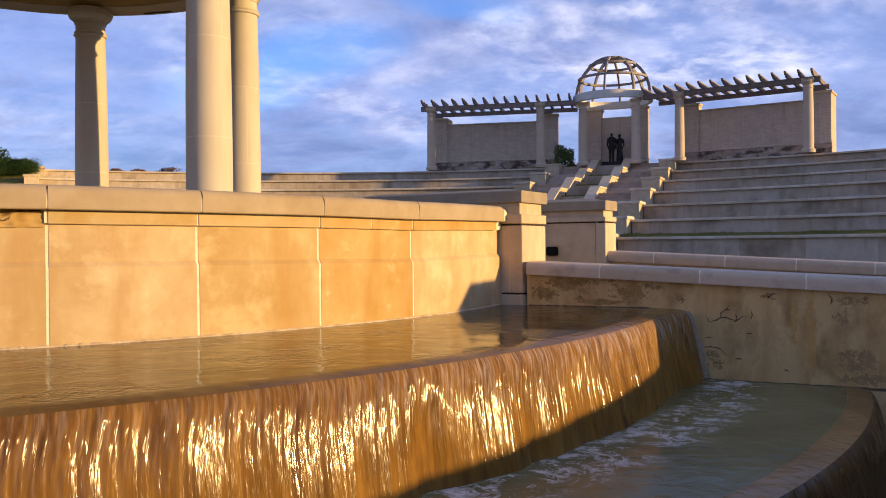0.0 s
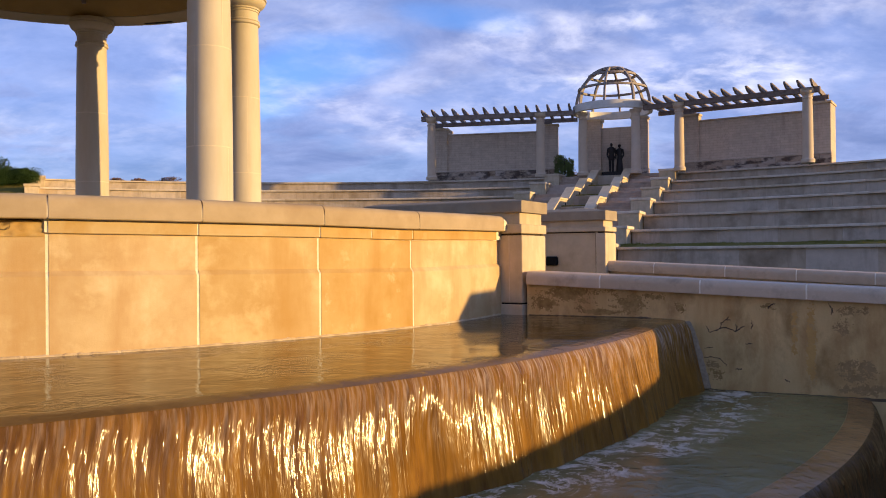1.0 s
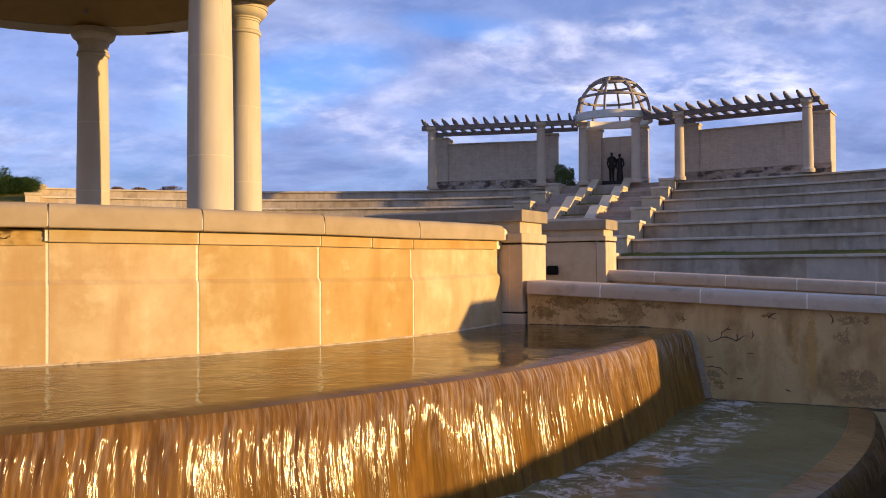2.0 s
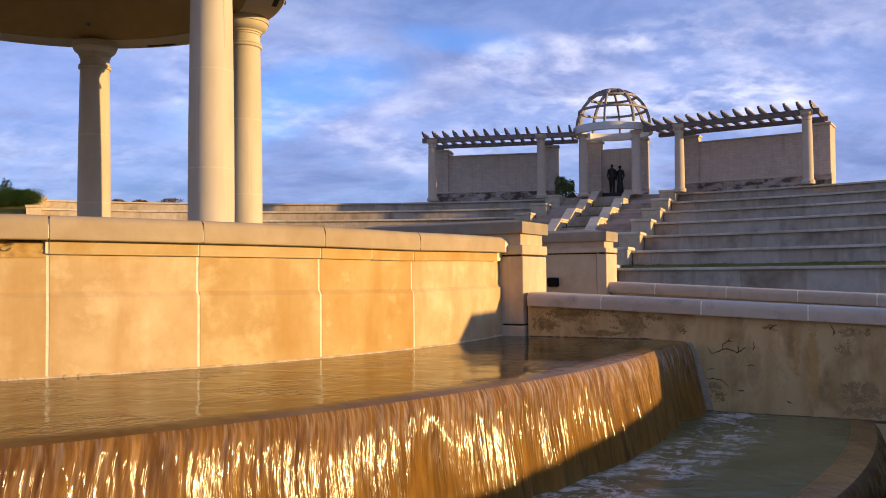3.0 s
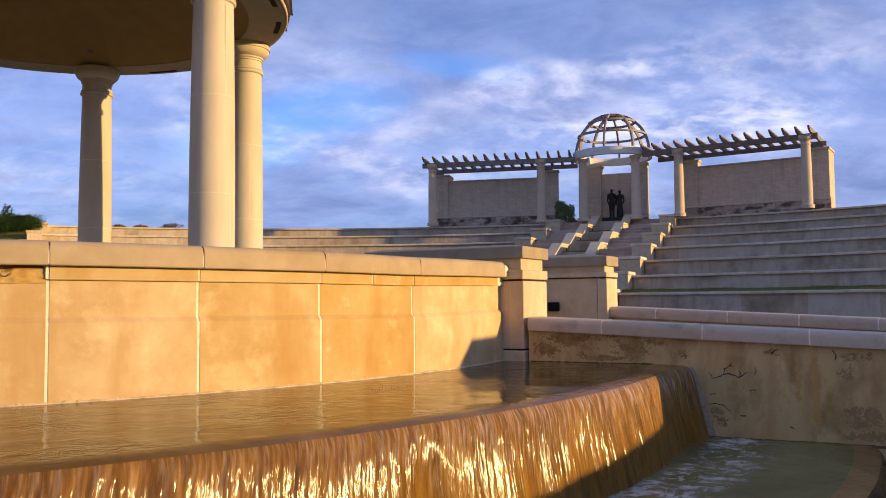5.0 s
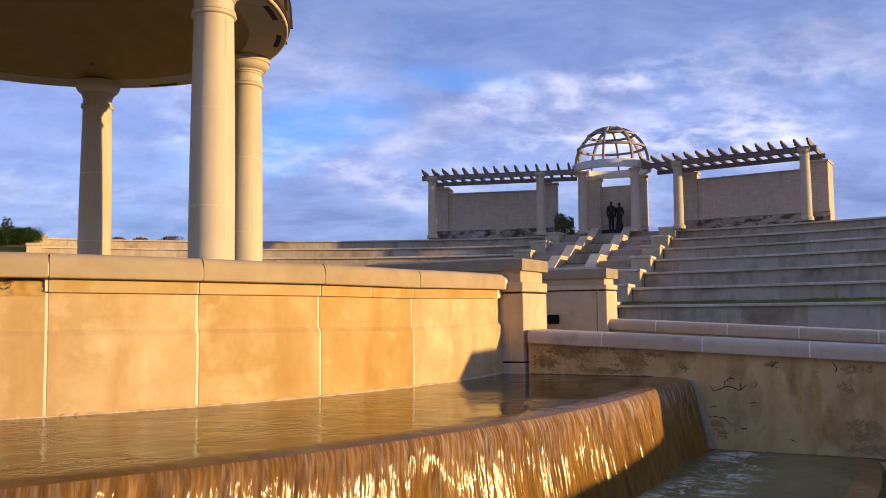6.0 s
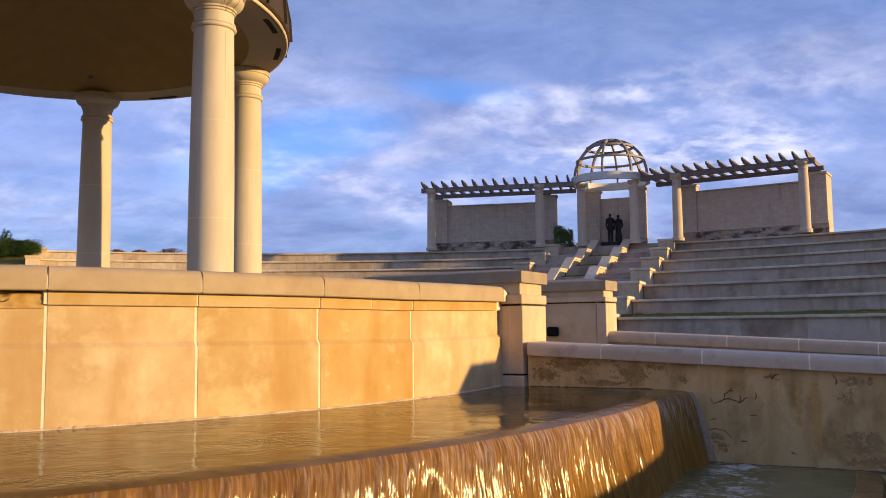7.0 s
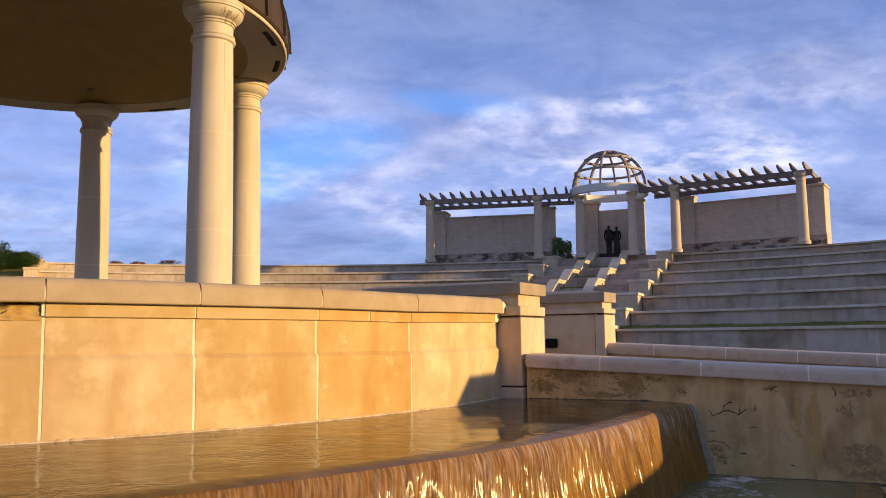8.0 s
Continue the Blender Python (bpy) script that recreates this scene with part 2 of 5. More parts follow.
ROOF = mat("dark_bronze_roof_metal", (0.06, 0.04, 0.026), (0.042, 0.029, 0.019), 0.7, 4, 0.1, 40, spec=0.15)
BLACK = mat("black_plastic", (0.006, 0.006, 0.006), (0.01, 0.01, 0.01), 0.6, 6, 0.1, 60, spec=0.08)
GRASS = mat("lawn", (0.20, 0.165, 0.042), (0.12, 0.105, 0.028), 0.9, 9, 0.8, 60, spec=0.05)
PAVING = mat("plaza_paving", (0.36, 0.32, 0.27), (0.28, 0.25, 0.21), 0.85, 3, 0.3, 40)
LEAF = mat("dark_green_leaves", (0.038, 0.068, 0.016), (0.02, 0.038, 0.009), 0.8, 7, 0.0, spec=0.1)
CRACK = mat("dark_crack", (0.09, 0.065, 0.04), (0.05, 0.035, 0.02), 0.9, 20, 0.3, 80)
LIME = mat("lime_crust", (0.64, 0.5, 0.32), (0.36, 0.25, 0.13), 0.9, 9, 0.8, 60)
LEAF_RED = mat("reddish_leaves", (0.22, 0.085, 0.06), (0.09, 0.08, 0.03), 0.6, 3, 0.0)
LEAF_LIGHT = mat("fresh_green_leaves", (0.16, 0.20, 0.045), (0.07, 0.10, 0.024), 0.6, 7, 0.0)
BARK = mat("bark", (0.09, 0.065, 0.045), (0.05, 0.035, 0.025), 0.9, 10, 0.6, 40)

# ---------------------------------------------------------------- builders
GX, GY = -5.75, 11.25                     # centre of pavilion, pools and amphitheatre
AXIS = 22.94                              # compass bearing of the stair axis
AMPH = pose(GX, GY, 0, 0, 0, -AXIS)       # x along the seats, y up the axis
POOL = pose(GX, GY, 0)


def spot(r, bearing, z=0.0):
    a = radians(bearing)
    return Vector((GX + r * math.sin(a), GY + r * math.cos(a), z))


def mesh(bm, name, material, smooth=False):
    bmesh.ops.recalc_face_normals(bm, faces=bm.faces)
    me = bpy.data.meshes.new(name)
    bm.to_mesh(me)
    bm.free()
    me.materials.append(material)
    if smooth:
        me.shade_smooth()
        me.set_sharp_from_angle(angle=radians(35))
    return me


def part(name, bm, material, parent=None, label="", m=None, smooth=False):
    me = mesh(bm, name, material, smooth) if isinstance(bm, bmesh.types.BMesh) else bm
    ob = new(name, me)
    ob.parent = parent
    if m is not None:
        ob.matrix_basis = m
    return tagged(ob, label)


def thing(name, m, label, category, group="", kind=""):
    ob = new(name)
    ob.empty_display_size = 0.2
    ob.matrix_basis = m
    return tagged(ob, label, category, group, kind)


def sweep(bm, profile, a0, a1, n, closed=True):
    """Sweep a closed (r, z) profile round the vertical axis from bearing a0 to a1."""
    rings = []
    for i in range(n + 1):
        a = radians(a0 + (a1 - a0) * i / n)
        rings.append([bm.verts.new((r * math.sin(a), r * math.cos(a), z)) for r, z in profile])
    k = len(profile)
    for i in range(n):
        for j in range(k if closed else k - 1):
            bm.faces.new((rings[i][j], rings[i][(j + 1) % k], rings[i + 1][(j + 1) % k], rings[i + 1][j]))
    if closed:
        bm.faces.new(rings[0])
        bm.faces.new(rings[-1])
    return bm


def lathe(bm, profile, n=32):
    rings = []
    for i in range(n):
        a = 2 * math.pi * i / n
        rings.append([bm.verts.new((r * math.sin(a), r * math.cos(a), z)) for r, z in profile])
    for i in range(n):
        p, q = rings[i], rings[(i + 1) % n]
        for j in range(len(profile) - 1):
            bm.faces.new((p[j], p[j + 1], q[j + 1], q[j]))
    bm.faces.new([r[0] for r in rings])
    bm.faces.new([r[-1] for r in rings])
    return bm


def box(bm, x0, x1, y0, y1, z0, z1, bevel=0.0, m=None):
    made = bmesh.ops.create_cube(bm, size=1)["verts"]
    for v in made:
        v.co = Vector(((x0 + x1) / 2 + v.co.x * (x1 - x0), (y0 + y1) / 2 + v.co.y * (y1 - y0), (z0 + z1) / 2 + v.co.z * (z1 - z0)))
    if bevel:
        edges = list({e for v in made for e in v.link_edges})
        made = bmesh.ops.bevel(bm, geom=edges, offset=bevel, segments=1, affect="EDGES", profile=0.5)["verts"]
        made = list({v for v in made})
    if m is not None:
        bmesh.ops.transform(bm, matrix=m, verts=made)
    return bm


def prism(bm, outline, x0, x1, m=None):
    """Extrude a (y, z) outline from x0 to x1."""
    a = [bm.verts.new((x0, y, z)) for y, z in outline]
    b = [bm.verts.new((x1, y, z)) for y, z in outline]
    k = len(outline)
    for j in range(k):
        bm.faces.new((a[j], a[(j + 1) % k], b[(j + 1) % k], b[j]))
    bm.faces.new(a)
    bm.faces.new(b)
    if m is not None:
        bmesh.ops.transform(bm, matrix=m, verts=a + b)
    return bm


def rbox(r0, r1, z0, z1, c=0.006):
    """Chamfered rectangle as an (r, z) profile."""
    return [(r0 + c, z0), (r1 - c, z0), (r1, z0 + c), (r1, z1 - c), (r1 - c, z1), (r0 + c, z1), (r0, z1 - c), (r0, z0 + c)]


def nose_in(r0, r1, z0, z1, q=0.02, n=2):
    return [(r0, z0), (r1, z0), (r1, z1), (r0 + q, z1), (r0 + q * 0.3, z1 - q * 0.3), (r0, z1 - q)]


def nose(r0, r1, z0, z1, q=0.05, n=5):
    """Coping profile whose outer upper edge is rounded."""
    p = [(r0, z0), (r1 - 0.006, z0), (r1, z0 + 0.006)]
    for i in range(n + 1):
        a = math.pi / 2 * i / n
        p.append((r1 - q + q * math.cos(a), z1 - q + q * math.sin(a)))
    return p + [(r0, z1)]


# ---------------------------------------------------------------- ground
ROWS = [(22.5, 0.83), (25.4, 1.54), (28.2, 2.25), (31.1, 2.97), (34.0, 3.68), (36.9, 4.38), (39.7, 5.08)]
END_L = -25.3


def end_right(r):
    """Bearing at which the seating rows stop on the east side."""
    return float(np.interp(r, (22, 26, 31, 40), (61, 55.6, 49.8, 45.2)))


def build_ground():
    bearings = [-180 + 4 * i for i in range(91)] + [END_L - 1.02, END_L - 0.98, END_L - 2.5, 109.5, 111.5] + [44 + i for i in range(22)]
    bearings = sorted(set(bearings))
    radii = [6.0, 8.0, 10.45, 10.5, 11.9, 12.0, 14, 17, 20, 22.2]
    for r, z in ROWS:
        radii += [r + 0.12, r + 0.2, r + 1.3]
    radii = sorted(radii + [44, 50, 60, 80, 130, 300, 900, 3500])

    def height(r, b):
        inside = END_L - 1 < b < end_right(r) + 0.6
        side = max(0.0, END_L - b - 1, b - end_right(r) - 0.6)
        if b < -120:
            side = 90
        k = max(0.0, 1 - side / (5.0 if b > 0 else 22.0))
        k = k * k * (3 - 2 * k)
        if r < 11.95 and (b > 111 or b < -110):
            return -1.6
        if r < 10.48:
            return -0.4
        low = 0.1
        f = 0.0 if b < -120 or b > 135 else (1 - max(0.0, (b - 92) / 43.0) if b > 92 else (1 if b > -90 else (b + 120) / 30.0))
        low = -1.0 + 0.8 * max(0, min(1, f))
        up = low
        if inside:
            for rr, z in ROWS:
                if r > rr + 0.15:
                    up = z - 0.03 + (0.14 * min(1.0, (r - rr) / 1.4) if z < 1 else 0.0)
            if r > 60:
                up = 5.05
            return up
        ramp = max(0.0, min(1.0, (r - 22.0) / 18.0))
        return low + (5.05 - low) * ramp * k

    bm = bmesh.new()
    grid = [[bm.verts.new((r * math.sin(radians(b)), r * math.cos(radians(b)), height(r, b))) for r in radii] for b in bearings]
    for i in range(len(bearings) - 1):
        for j in range(len(radii) - 1):
            bm.faces.new((grid[i][j], grid[i + 1][j], grid[i + 1][j + 1], grid[i][j + 1]))
    bmesh.ops.remove_doubles(bm, verts=bm.verts, dist=0.001)
    bmesh.ops.holes_fill(bm, edges=[e for e in bm.edges if e.is_boundary and all(v.co.length < 7 for v in e.verts)], sides=0)
    return tagged(part("ground", bm, GRASS, None, m=POOL), "mown green lawn on terraces and plateau", "ground", kind="structure")


build_ground()

# ---------------------------------------------------------------- pools and cascade
WALL_L, WALL_R = 231.0, 113.0
LIP = (-6.41, 10.80, 9.02)                # centre and radius of the upper weir edge


def streak_noise(s, z, drop):
    """Braided rivulets: long along the fall, narrow across it; they lean near the edge."""
    q = s + 0.05 * math.exp(-drop * 8.0)
    a = noise.noise((q * 8, z * 1.1, 3.1))
    b = noise.noise((q * 24, z * 1.8 + s, 7.7))
    c = 1 - 2 * abs(noise.noise((q * 36, z * 2.2, 1.7)))
    d = noise.noise((q * 4.1, z * 0.7, 9.3))
    e = noise.noise((q * 30, z * 7.0, 2.4)) + 0.6 * noise.noise((q * 62, z * 11.0, 6.4))
    top = math.exp(-drop * 8.0)
    f = noise.noise((q * 1.9, z * 0.5, 5.3))
    return a * 0.34 + d * 0.5 + f * 0.5 + b * 0.22 + c * 0.13 + e * 0.7 * top


def flare(b):
    """The weir edge swings outward where it meets the side wall."""
    u = max(0.0, min(1.0, (113.4 - b) / 3.0))
    return 0.15 * u * u * (3 - 2 * u)


def cascade(bm, r0, z_top, z_bot, a0, a1, step_m, rows, reach, swing=0.0):
    """A sheet that bends over the weir's edge and falls free, leaning outward."""
    n = int(radians(a1 - a0) * r0 / step_m)
    grid = []
    for i in range(n + 1):
        a = radians(a0 + (a1 - a0) * i / n)
        s = a * r0
        lean = reach * float(np.interp(math.degrees(a), (118, 126, 131, 146), (1.02, 0.98, 0.76, 0.73))) * (1 + float(np.interp(math.degrees(a), (126, 136), (0.30, 0.62))) * noise.noise((s * 3.1, 0.7, 2.2)) + 0.2 * noise.noise((s * 7.3, 4.7, 0.2)))
        line = []
        for j in range(rows + 1):
            g = (j / rows) ** 1.35
            drop = (z_top - z_bot) * g
            r, z = r0 + swing * flare(math.degrees(a)) + 0.032 * (1 - math.exp(-drop / 0.045)) + 0.008 * (1 - math.exp(-drop / 0.15)) + lean * drop, z_top - drop
            r += streak_noise(s, z, drop) * 0.024 * min(1.0, drop / 0.07)
            if drop < 0.12:
                z += 0.012 * noise.noise((s * 26, 1.0, 4.0)) * (drop / 0.03 if drop < 0.03 else 1 - (drop - 0.03) / 0.09)
            line.append(bm.verts.new((r * math.sin(a), r * math.cos(a), z)))
        grid.append(line)
    for i in range(n):
        for j in range(rows):
            bm.faces.new((grid[i][j], grid[i + 1][j], grid[i + 1][j + 1], grid[i][j + 1]))
    return bm


def lip_film(r0, r1, z0, z1, a0, a1, n, swing=False):
    """Smooth film that sinks towards the weir's edge."""
    rise = r1 - r0
    prof = [(r0 + (r1 - r0) * t, z0 + (z1 - z0) * t * t) for t in (0, 0.2, 0.4, 0.6, 0.8, 0.92, 1.0)]
    bm = sweep(bmesh.new(), prof, a0, a1, n, closed=False)
    for v in bm.verts if swing else ():
        q, b = math.hypot(v.co.x, v.co.y), math.degrees(math.atan2(v.co.x, v.co.y))
        k = 1 + flare(b) * (q - r0) / rise / q
        v.co.x, v.co.y = v.co.x * k, v.co.y * k
    return bm


def water_material(name, base, deep, rough, wave, wave_scale, foam_at=None, spec=0.5, ripple=0.0):
    m = bpy.data.materials.new(name)
    m.use_nodes = True
    nt = m.node_tree
    N, L = nt.nodes.new, nt.links.new
    b = nt.nodes["Principled BSDF"]
    tc = N("ShaderNodeTexCoord")
    n = N("ShaderNodeTexNoise"); n.inputs["Scale"].default_value = 1.1; n.inputs["Detail"].default_value = 6; n.inputs["Distortion"].default_value = 0.8
    L(tc.outputs["Object"], n.inputs["Vector"])
    cr = N("ShaderNodeValToRGB"); cr.color_ramp.elements[0].color, cr.color_ramp.elements[1].color = (*deep, 1), (*base, 1)
    cr.color_ramp.elements[0].position, cr.color_ramp.elements[1].position = 0.35, 0.65
    L(n.outputs["Fac"], cr.inputs[0])
    col, rg = cr.outputs[0], None
    if foam_at:
        ln = N("ShaderNodeVectorMath"); ln.operation = "LENGTH"
        flat = N("ShaderNodeVectorMath"); flat.operation = "MULTIPLY"; flat.inputs[1].default_value = (1, 1, 0)
        L(tc.outputs["Object"], flat.inputs[0]); L(flat.outputs[0], ln.inputs[0])
        near, far = N("ShaderNodeMapRange"), N("ShaderNodeMapRange")
        near.interpolation_type = far.interpolation_type = "SMOOTHSTEP"
        near.inputs["From Min"].default_value, near.inputs["From Max"].default_value = foam_at[0], foam_at[1]
        far.inputs["From Min"].default_value, far.inputs["From Max"].default_value = foam_at[3], foam_at[2]
        L(ln.outputs["Value"], near.inputs["Value"]); L(ln.outputs["Value"], far.inputs["Value"])
        band = N("ShaderNodeMath"); band.operation = "MULTIPLY"; L(near.outputs[0], band.inputs[0]); L(far.outputs[0], band.inputs[1])

        def lace(scale, width, seed):
            """Thin curling lines of froth."""
            mp = N("ShaderNodeMapping"); mp.inputs["Location"].default_value = (seed, 0, 0)
            L(tc.outputs["Object"], mp.inputs[0])
            n_ = N("ShaderNodeTexNoise"); n_.inputs["Scale"].default_value = scale; n_.inputs["Detail"].default_value = 5; n_.inputs["Roughness"].default_value = 0.6; n_.inputs["Distortion"].default_value = 1.6
            L(mp.outputs[0], n_.inputs["Vector"])
            d_ = N("ShaderNodeMath"); d_.operation = "SUBTRACT"; d_.inputs[1].default_value = 0.5; L(n_.outputs["Fac"], d_.inputs[0])
            a_ = N("ShaderNodeMath"); a_.operation = "ABSOLUTE"; L(d_.outputs[0], a_.inputs[0])
            r_ = N("ShaderNodeMapRange"); r_.interpolation_type = "SMOOTHSTEP"
            r_.inputs["From Min"].default_value, r_.inputs["From Max"].default_value = width, 0.0
            L(a_.outputs[0], r_.inputs["Value"])
            return r_.outputs[0]

        fn = N("ShaderNodeTexNoise"); fn.inputs["Scale"].default_value = 3.0; fn.inputs["Detail"].default_value = 9; fn.inputs["Roughness"].default_value = 0.75; fn.inputs["Distortion"].default_value = 1.2
        L(tc.outputs["Object"], fn.inputs["Vector"])
        fm = N("ShaderNodeMapRange"); fm.interpolation_type = "SMOOTHSTEP"; fm.inputs["From Min"].default_value, fm.inputs["From Max"].default_value = 0.45, 0.62
        L(fn.outputs["Fac"], fm.inputs["Value"])
        both = N("ShaderNodeMath"); both.operation = "MAXIMUM"; L(lace(2.2, 0.10, 0.0), both.inputs[0]); L(lace(5.0, 0.05, 3.0), both.inputs[1])
        broken = N("ShaderNodeMath"); broken.operation = "MULTIPLY"; L(both.outputs[0], broken.inputs[0]); L(fm.outputs[0], broken.inputs[1])
        fr = N("ShaderNodeMath"); fr.operation = "MULTIPLY"; L(broken.outputs[0], fr.inputs[0]); L(band.outputs[0], fr.inputs[1])
        mx = N("ShaderNodeMix"); mx.data_type = "RGBA"; mx.inputs[7].default_value = (0.78, 0.72, 0.64, 1)
        L(fr.outputs[0], mx.inputs[0]); L(col, mx.inputs[6]); col = mx.outputs[2]
        rg = N("ShaderNodeMapRange"); rg.inputs["To Min"].default_value, rg.inputs["To Max"].default_value = rough, 0.6
        L(fr.outputs[0], rg.inputs["Value"]); L(rg.outputs[0], b.inputs["Roughness"])
    else:
        b.inputs["Roughness"].default_value = rough
    L(col, b.inputs["Base Color"])
    b.inputs["IOR"].default_value, b.inputs["Specular IOR Level"].default_value = 1.33, spec
    w = N("ShaderNodeTexNoise"); w.inputs["Scale"].default_value = wave_scale; w.inputs["Detail"].default_value = 4; w.inputs["Distortion"].default_value = 0.5
    L(tc.outputs["Object"], w.inputs["Vector"])
    bp = N("ShaderNodeBump"); bp.inputs["Strength"].default_value = wave; bp.inputs["Distance"].default_value = 0.02
    L(w.outputs["Fac"], bp.inputs["Height"]); L(bp.outputs[0], b.inputs["Normal"])
    if ripple:                                # patches of short, steep ripples
        sw = N("ShaderNodeTexNoise"); sw.inputs["Scale"].default_value = 14.0; sw.inputs["Detail"].default_value = 5; sw.inputs["Distortion"].default_value = 1.0
        gate = N("ShaderNodeTexNoise"); gate.inputs["Scale"].default_value = 1.7; gate.inputs["Detail"].default_value = 4
        for n_ in (sw, gate):
            L(tc.outputs["Object"], n_.inputs["Vector"])
        gr = N("ShaderNodeMapRange"); gr.interpolation_type = "SMOOTHSTEP"; gr.inputs["From Min"].default_value, gr.inputs["From Max"].default_value, gr.inputs["To Max"].default_value = 0.45, 0.66, ripple
        L(gate.outputs["Fac"], gr.inputs["Value"])
        b2 = N("ShaderNodeBump"); b2.inputs["Distance"].default_value = 0.02
        L(gr.outputs[0], b2.inputs["Strength"]); L(sw.outputs["Fac"], b2.inputs["Height"])
        L(bp.outputs[0], b2.inputs["Normal"]); L(b2.outputs[0], b.inputs["Normal"])
    return m


def fall_material(name, dark, light):
    m = bpy.data.materials.new(name)
    m.use_nodes = True
    nt = m.node_tree
    N, L = nt.nodes.new, nt.links.new
    b = nt.nodes["Principled BSDF"]
    tc = N("ShaderNodeTexCoord")
    sep = N("ShaderNodeSeparateXYZ"); L(tc.outputs["Object"], sep.inputs[0])
    at = N("ShaderNodeMath"); at.operation = "ARCTAN2"
    L(sep.outputs["X"], at.inputs[0]); L(sep.outputs["Y"], at.inputs[1])
    lean = N("ShaderNodeMapRange")            # strands lean where they leave the edge
    lean.interpolation_type = "SMOOTHSTEP"
    lean.inputs["From Min"].default_value, lean.inputs["From Max"].default_value, lean.inputs["To Max"].default_value = -0.3, 0.02, 0.006
    L(sep.outputs["Z"], lean.inputs["Value"])
    shift = N("ShaderNodeMath"); shift.operation = "ADD"
    L(at.outputs[0], shift.inputs[0]); L(lean.outputs[0], shift.inputs[1])
    com = N("ShaderNodeCombineXYZ"); L(shift.outputs[0], com.inputs[0]); L(sep.outputs["Z"], com.inputs[1])

    def streaks(sx, sz, detail):
        mp = N("ShaderNodeMapping"); mp.inputs["Scale"].default_value = (sx, sz, 1)
        L(com.outputs[0], mp.inputs[0])
        n = N("ShaderNodeTexNoise"); n.inputs["Scale"].default_value = 1; n.inputs["Detail"].default_value = detail; n.inputs["Roughness"].default_value = 0.6
        L(mp.outputs[0], n.inputs["Vector"])
        return n.outputs["Fac"]

    broad, fine, film, wide = streaks(95, 2.2, 7), streaks(290, 2.4, 3), streaks(480, 5.0, 6), streaks(17, 0.9, 3)
    needle = streaks(640, 5.0, 2)
    cr = N("ShaderNodeValToRGB")
    cr.color_ramp.elements[0].color, cr.color_ramp.elements[1].color = dark, light
    cr.color_ramp.elements[0].position, cr.color_ramp.elements[1].position = 0.34, 0.66
    mean = N("ShaderNodeMix"); mean.inputs[0].default_value = 0.35
    L(broad, mean.inputs[2]); L(wide, mean.inputs[3])
    west_tone = N("ShaderNodeMapRange")            # streak tone shifts darker towards the west
    west_tone.inputs["From Min"].default_value, west_tone.inputs["From Max"].default_value = radians(118), radians(152)
    west_tone.inputs["To Min"].default_value, west_tone.inputs["To Max"].default_value = 0.05, -0.09
    L(at.outputs[0], west_tone.inputs["Value"])
    tone = N("ShaderNodeMath"); tone.operation = "ADD"
    L(mean.outputs[0], tone.inputs[0]); L(west_tone.outputs[0], tone.inputs[1])
    L(tone.outputs[0], cr.inputs[0])
    fr = N("ShaderNodeValToRGB"); fr.color_ramp.elements[0].position, fr.color_ramp.elements[1].position = 0.47, 0.66
    L(film, fr.inputs[0])
    film_fade = N("ShaderNodeMapRange")             # pale film colour, weaker further down the fall
    film_fade.inputs["From Min"].default_value, film_fade.inputs["From Max"].default_value = -0.42, -0.05
    film_fade.inputs["To Min"].default_value, film_fade.inputs["To Max"].default_value = 0.03, 0.62
    L(sep.outputs["Z"], film_fade.inputs["Value"])
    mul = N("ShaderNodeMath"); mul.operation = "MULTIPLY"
    L(fr.outputs[0], mul.inputs[0]); L(film_fade.outputs[0], mul.inputs[1])
    clear = N("ShaderNodeMapRange")           # film colour weaker towards the west
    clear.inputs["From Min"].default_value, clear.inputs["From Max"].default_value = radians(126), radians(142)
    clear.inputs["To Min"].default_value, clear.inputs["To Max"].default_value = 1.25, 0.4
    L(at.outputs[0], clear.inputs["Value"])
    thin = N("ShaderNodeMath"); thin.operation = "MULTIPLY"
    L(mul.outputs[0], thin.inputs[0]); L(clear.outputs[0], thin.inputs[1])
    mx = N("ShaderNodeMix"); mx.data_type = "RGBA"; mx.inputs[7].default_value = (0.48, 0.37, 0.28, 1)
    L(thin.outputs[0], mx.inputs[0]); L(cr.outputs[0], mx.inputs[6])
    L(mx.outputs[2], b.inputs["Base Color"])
    b.inputs["Roughness"].default_value, b.inputs["Specular IOR Level"].default_value = 0.7, 0.0
    hair = N("ShaderNodeMix"); hair.inputs[0].default_value = 0.3
    L(fine, hair.inputs[2]); L(needle, hair.inputs[3])

    def relief(strength):
        bp = N("ShaderNodeBump"); bp.inputs["Strength"].default_value = strength; bp.inputs["Distance"].default_value = 0.02
        L(hair.outputs[0], bp.inputs["Height"])
        return bp.outputs[0]

    L(relief(0.18), b.inputs["Normal"])       # stone under a clear rippled film
    gloss, fres, both = N("ShaderNodeBsdfGlossy"), N("ShaderNodeFresnel"), N("ShaderNodeMixShader")
    gloss.inputs["Roughness"].default_value, fres.inputs["IOR"].default_value = 0.14, 1.33
    skin = relief(0.52)
    L(skin, gloss.inputs["Normal"]); L(skin, fres.inputs["Normal"])
    L(fres.outputs[0], both.inputs[0]); L(b.outputs[0], both.inputs[1]); L(gloss.outputs[0], both.inputs[2])
    L(both.outputs[0], nt.nodes["Material Output"].inputs["Surface"])
    return m


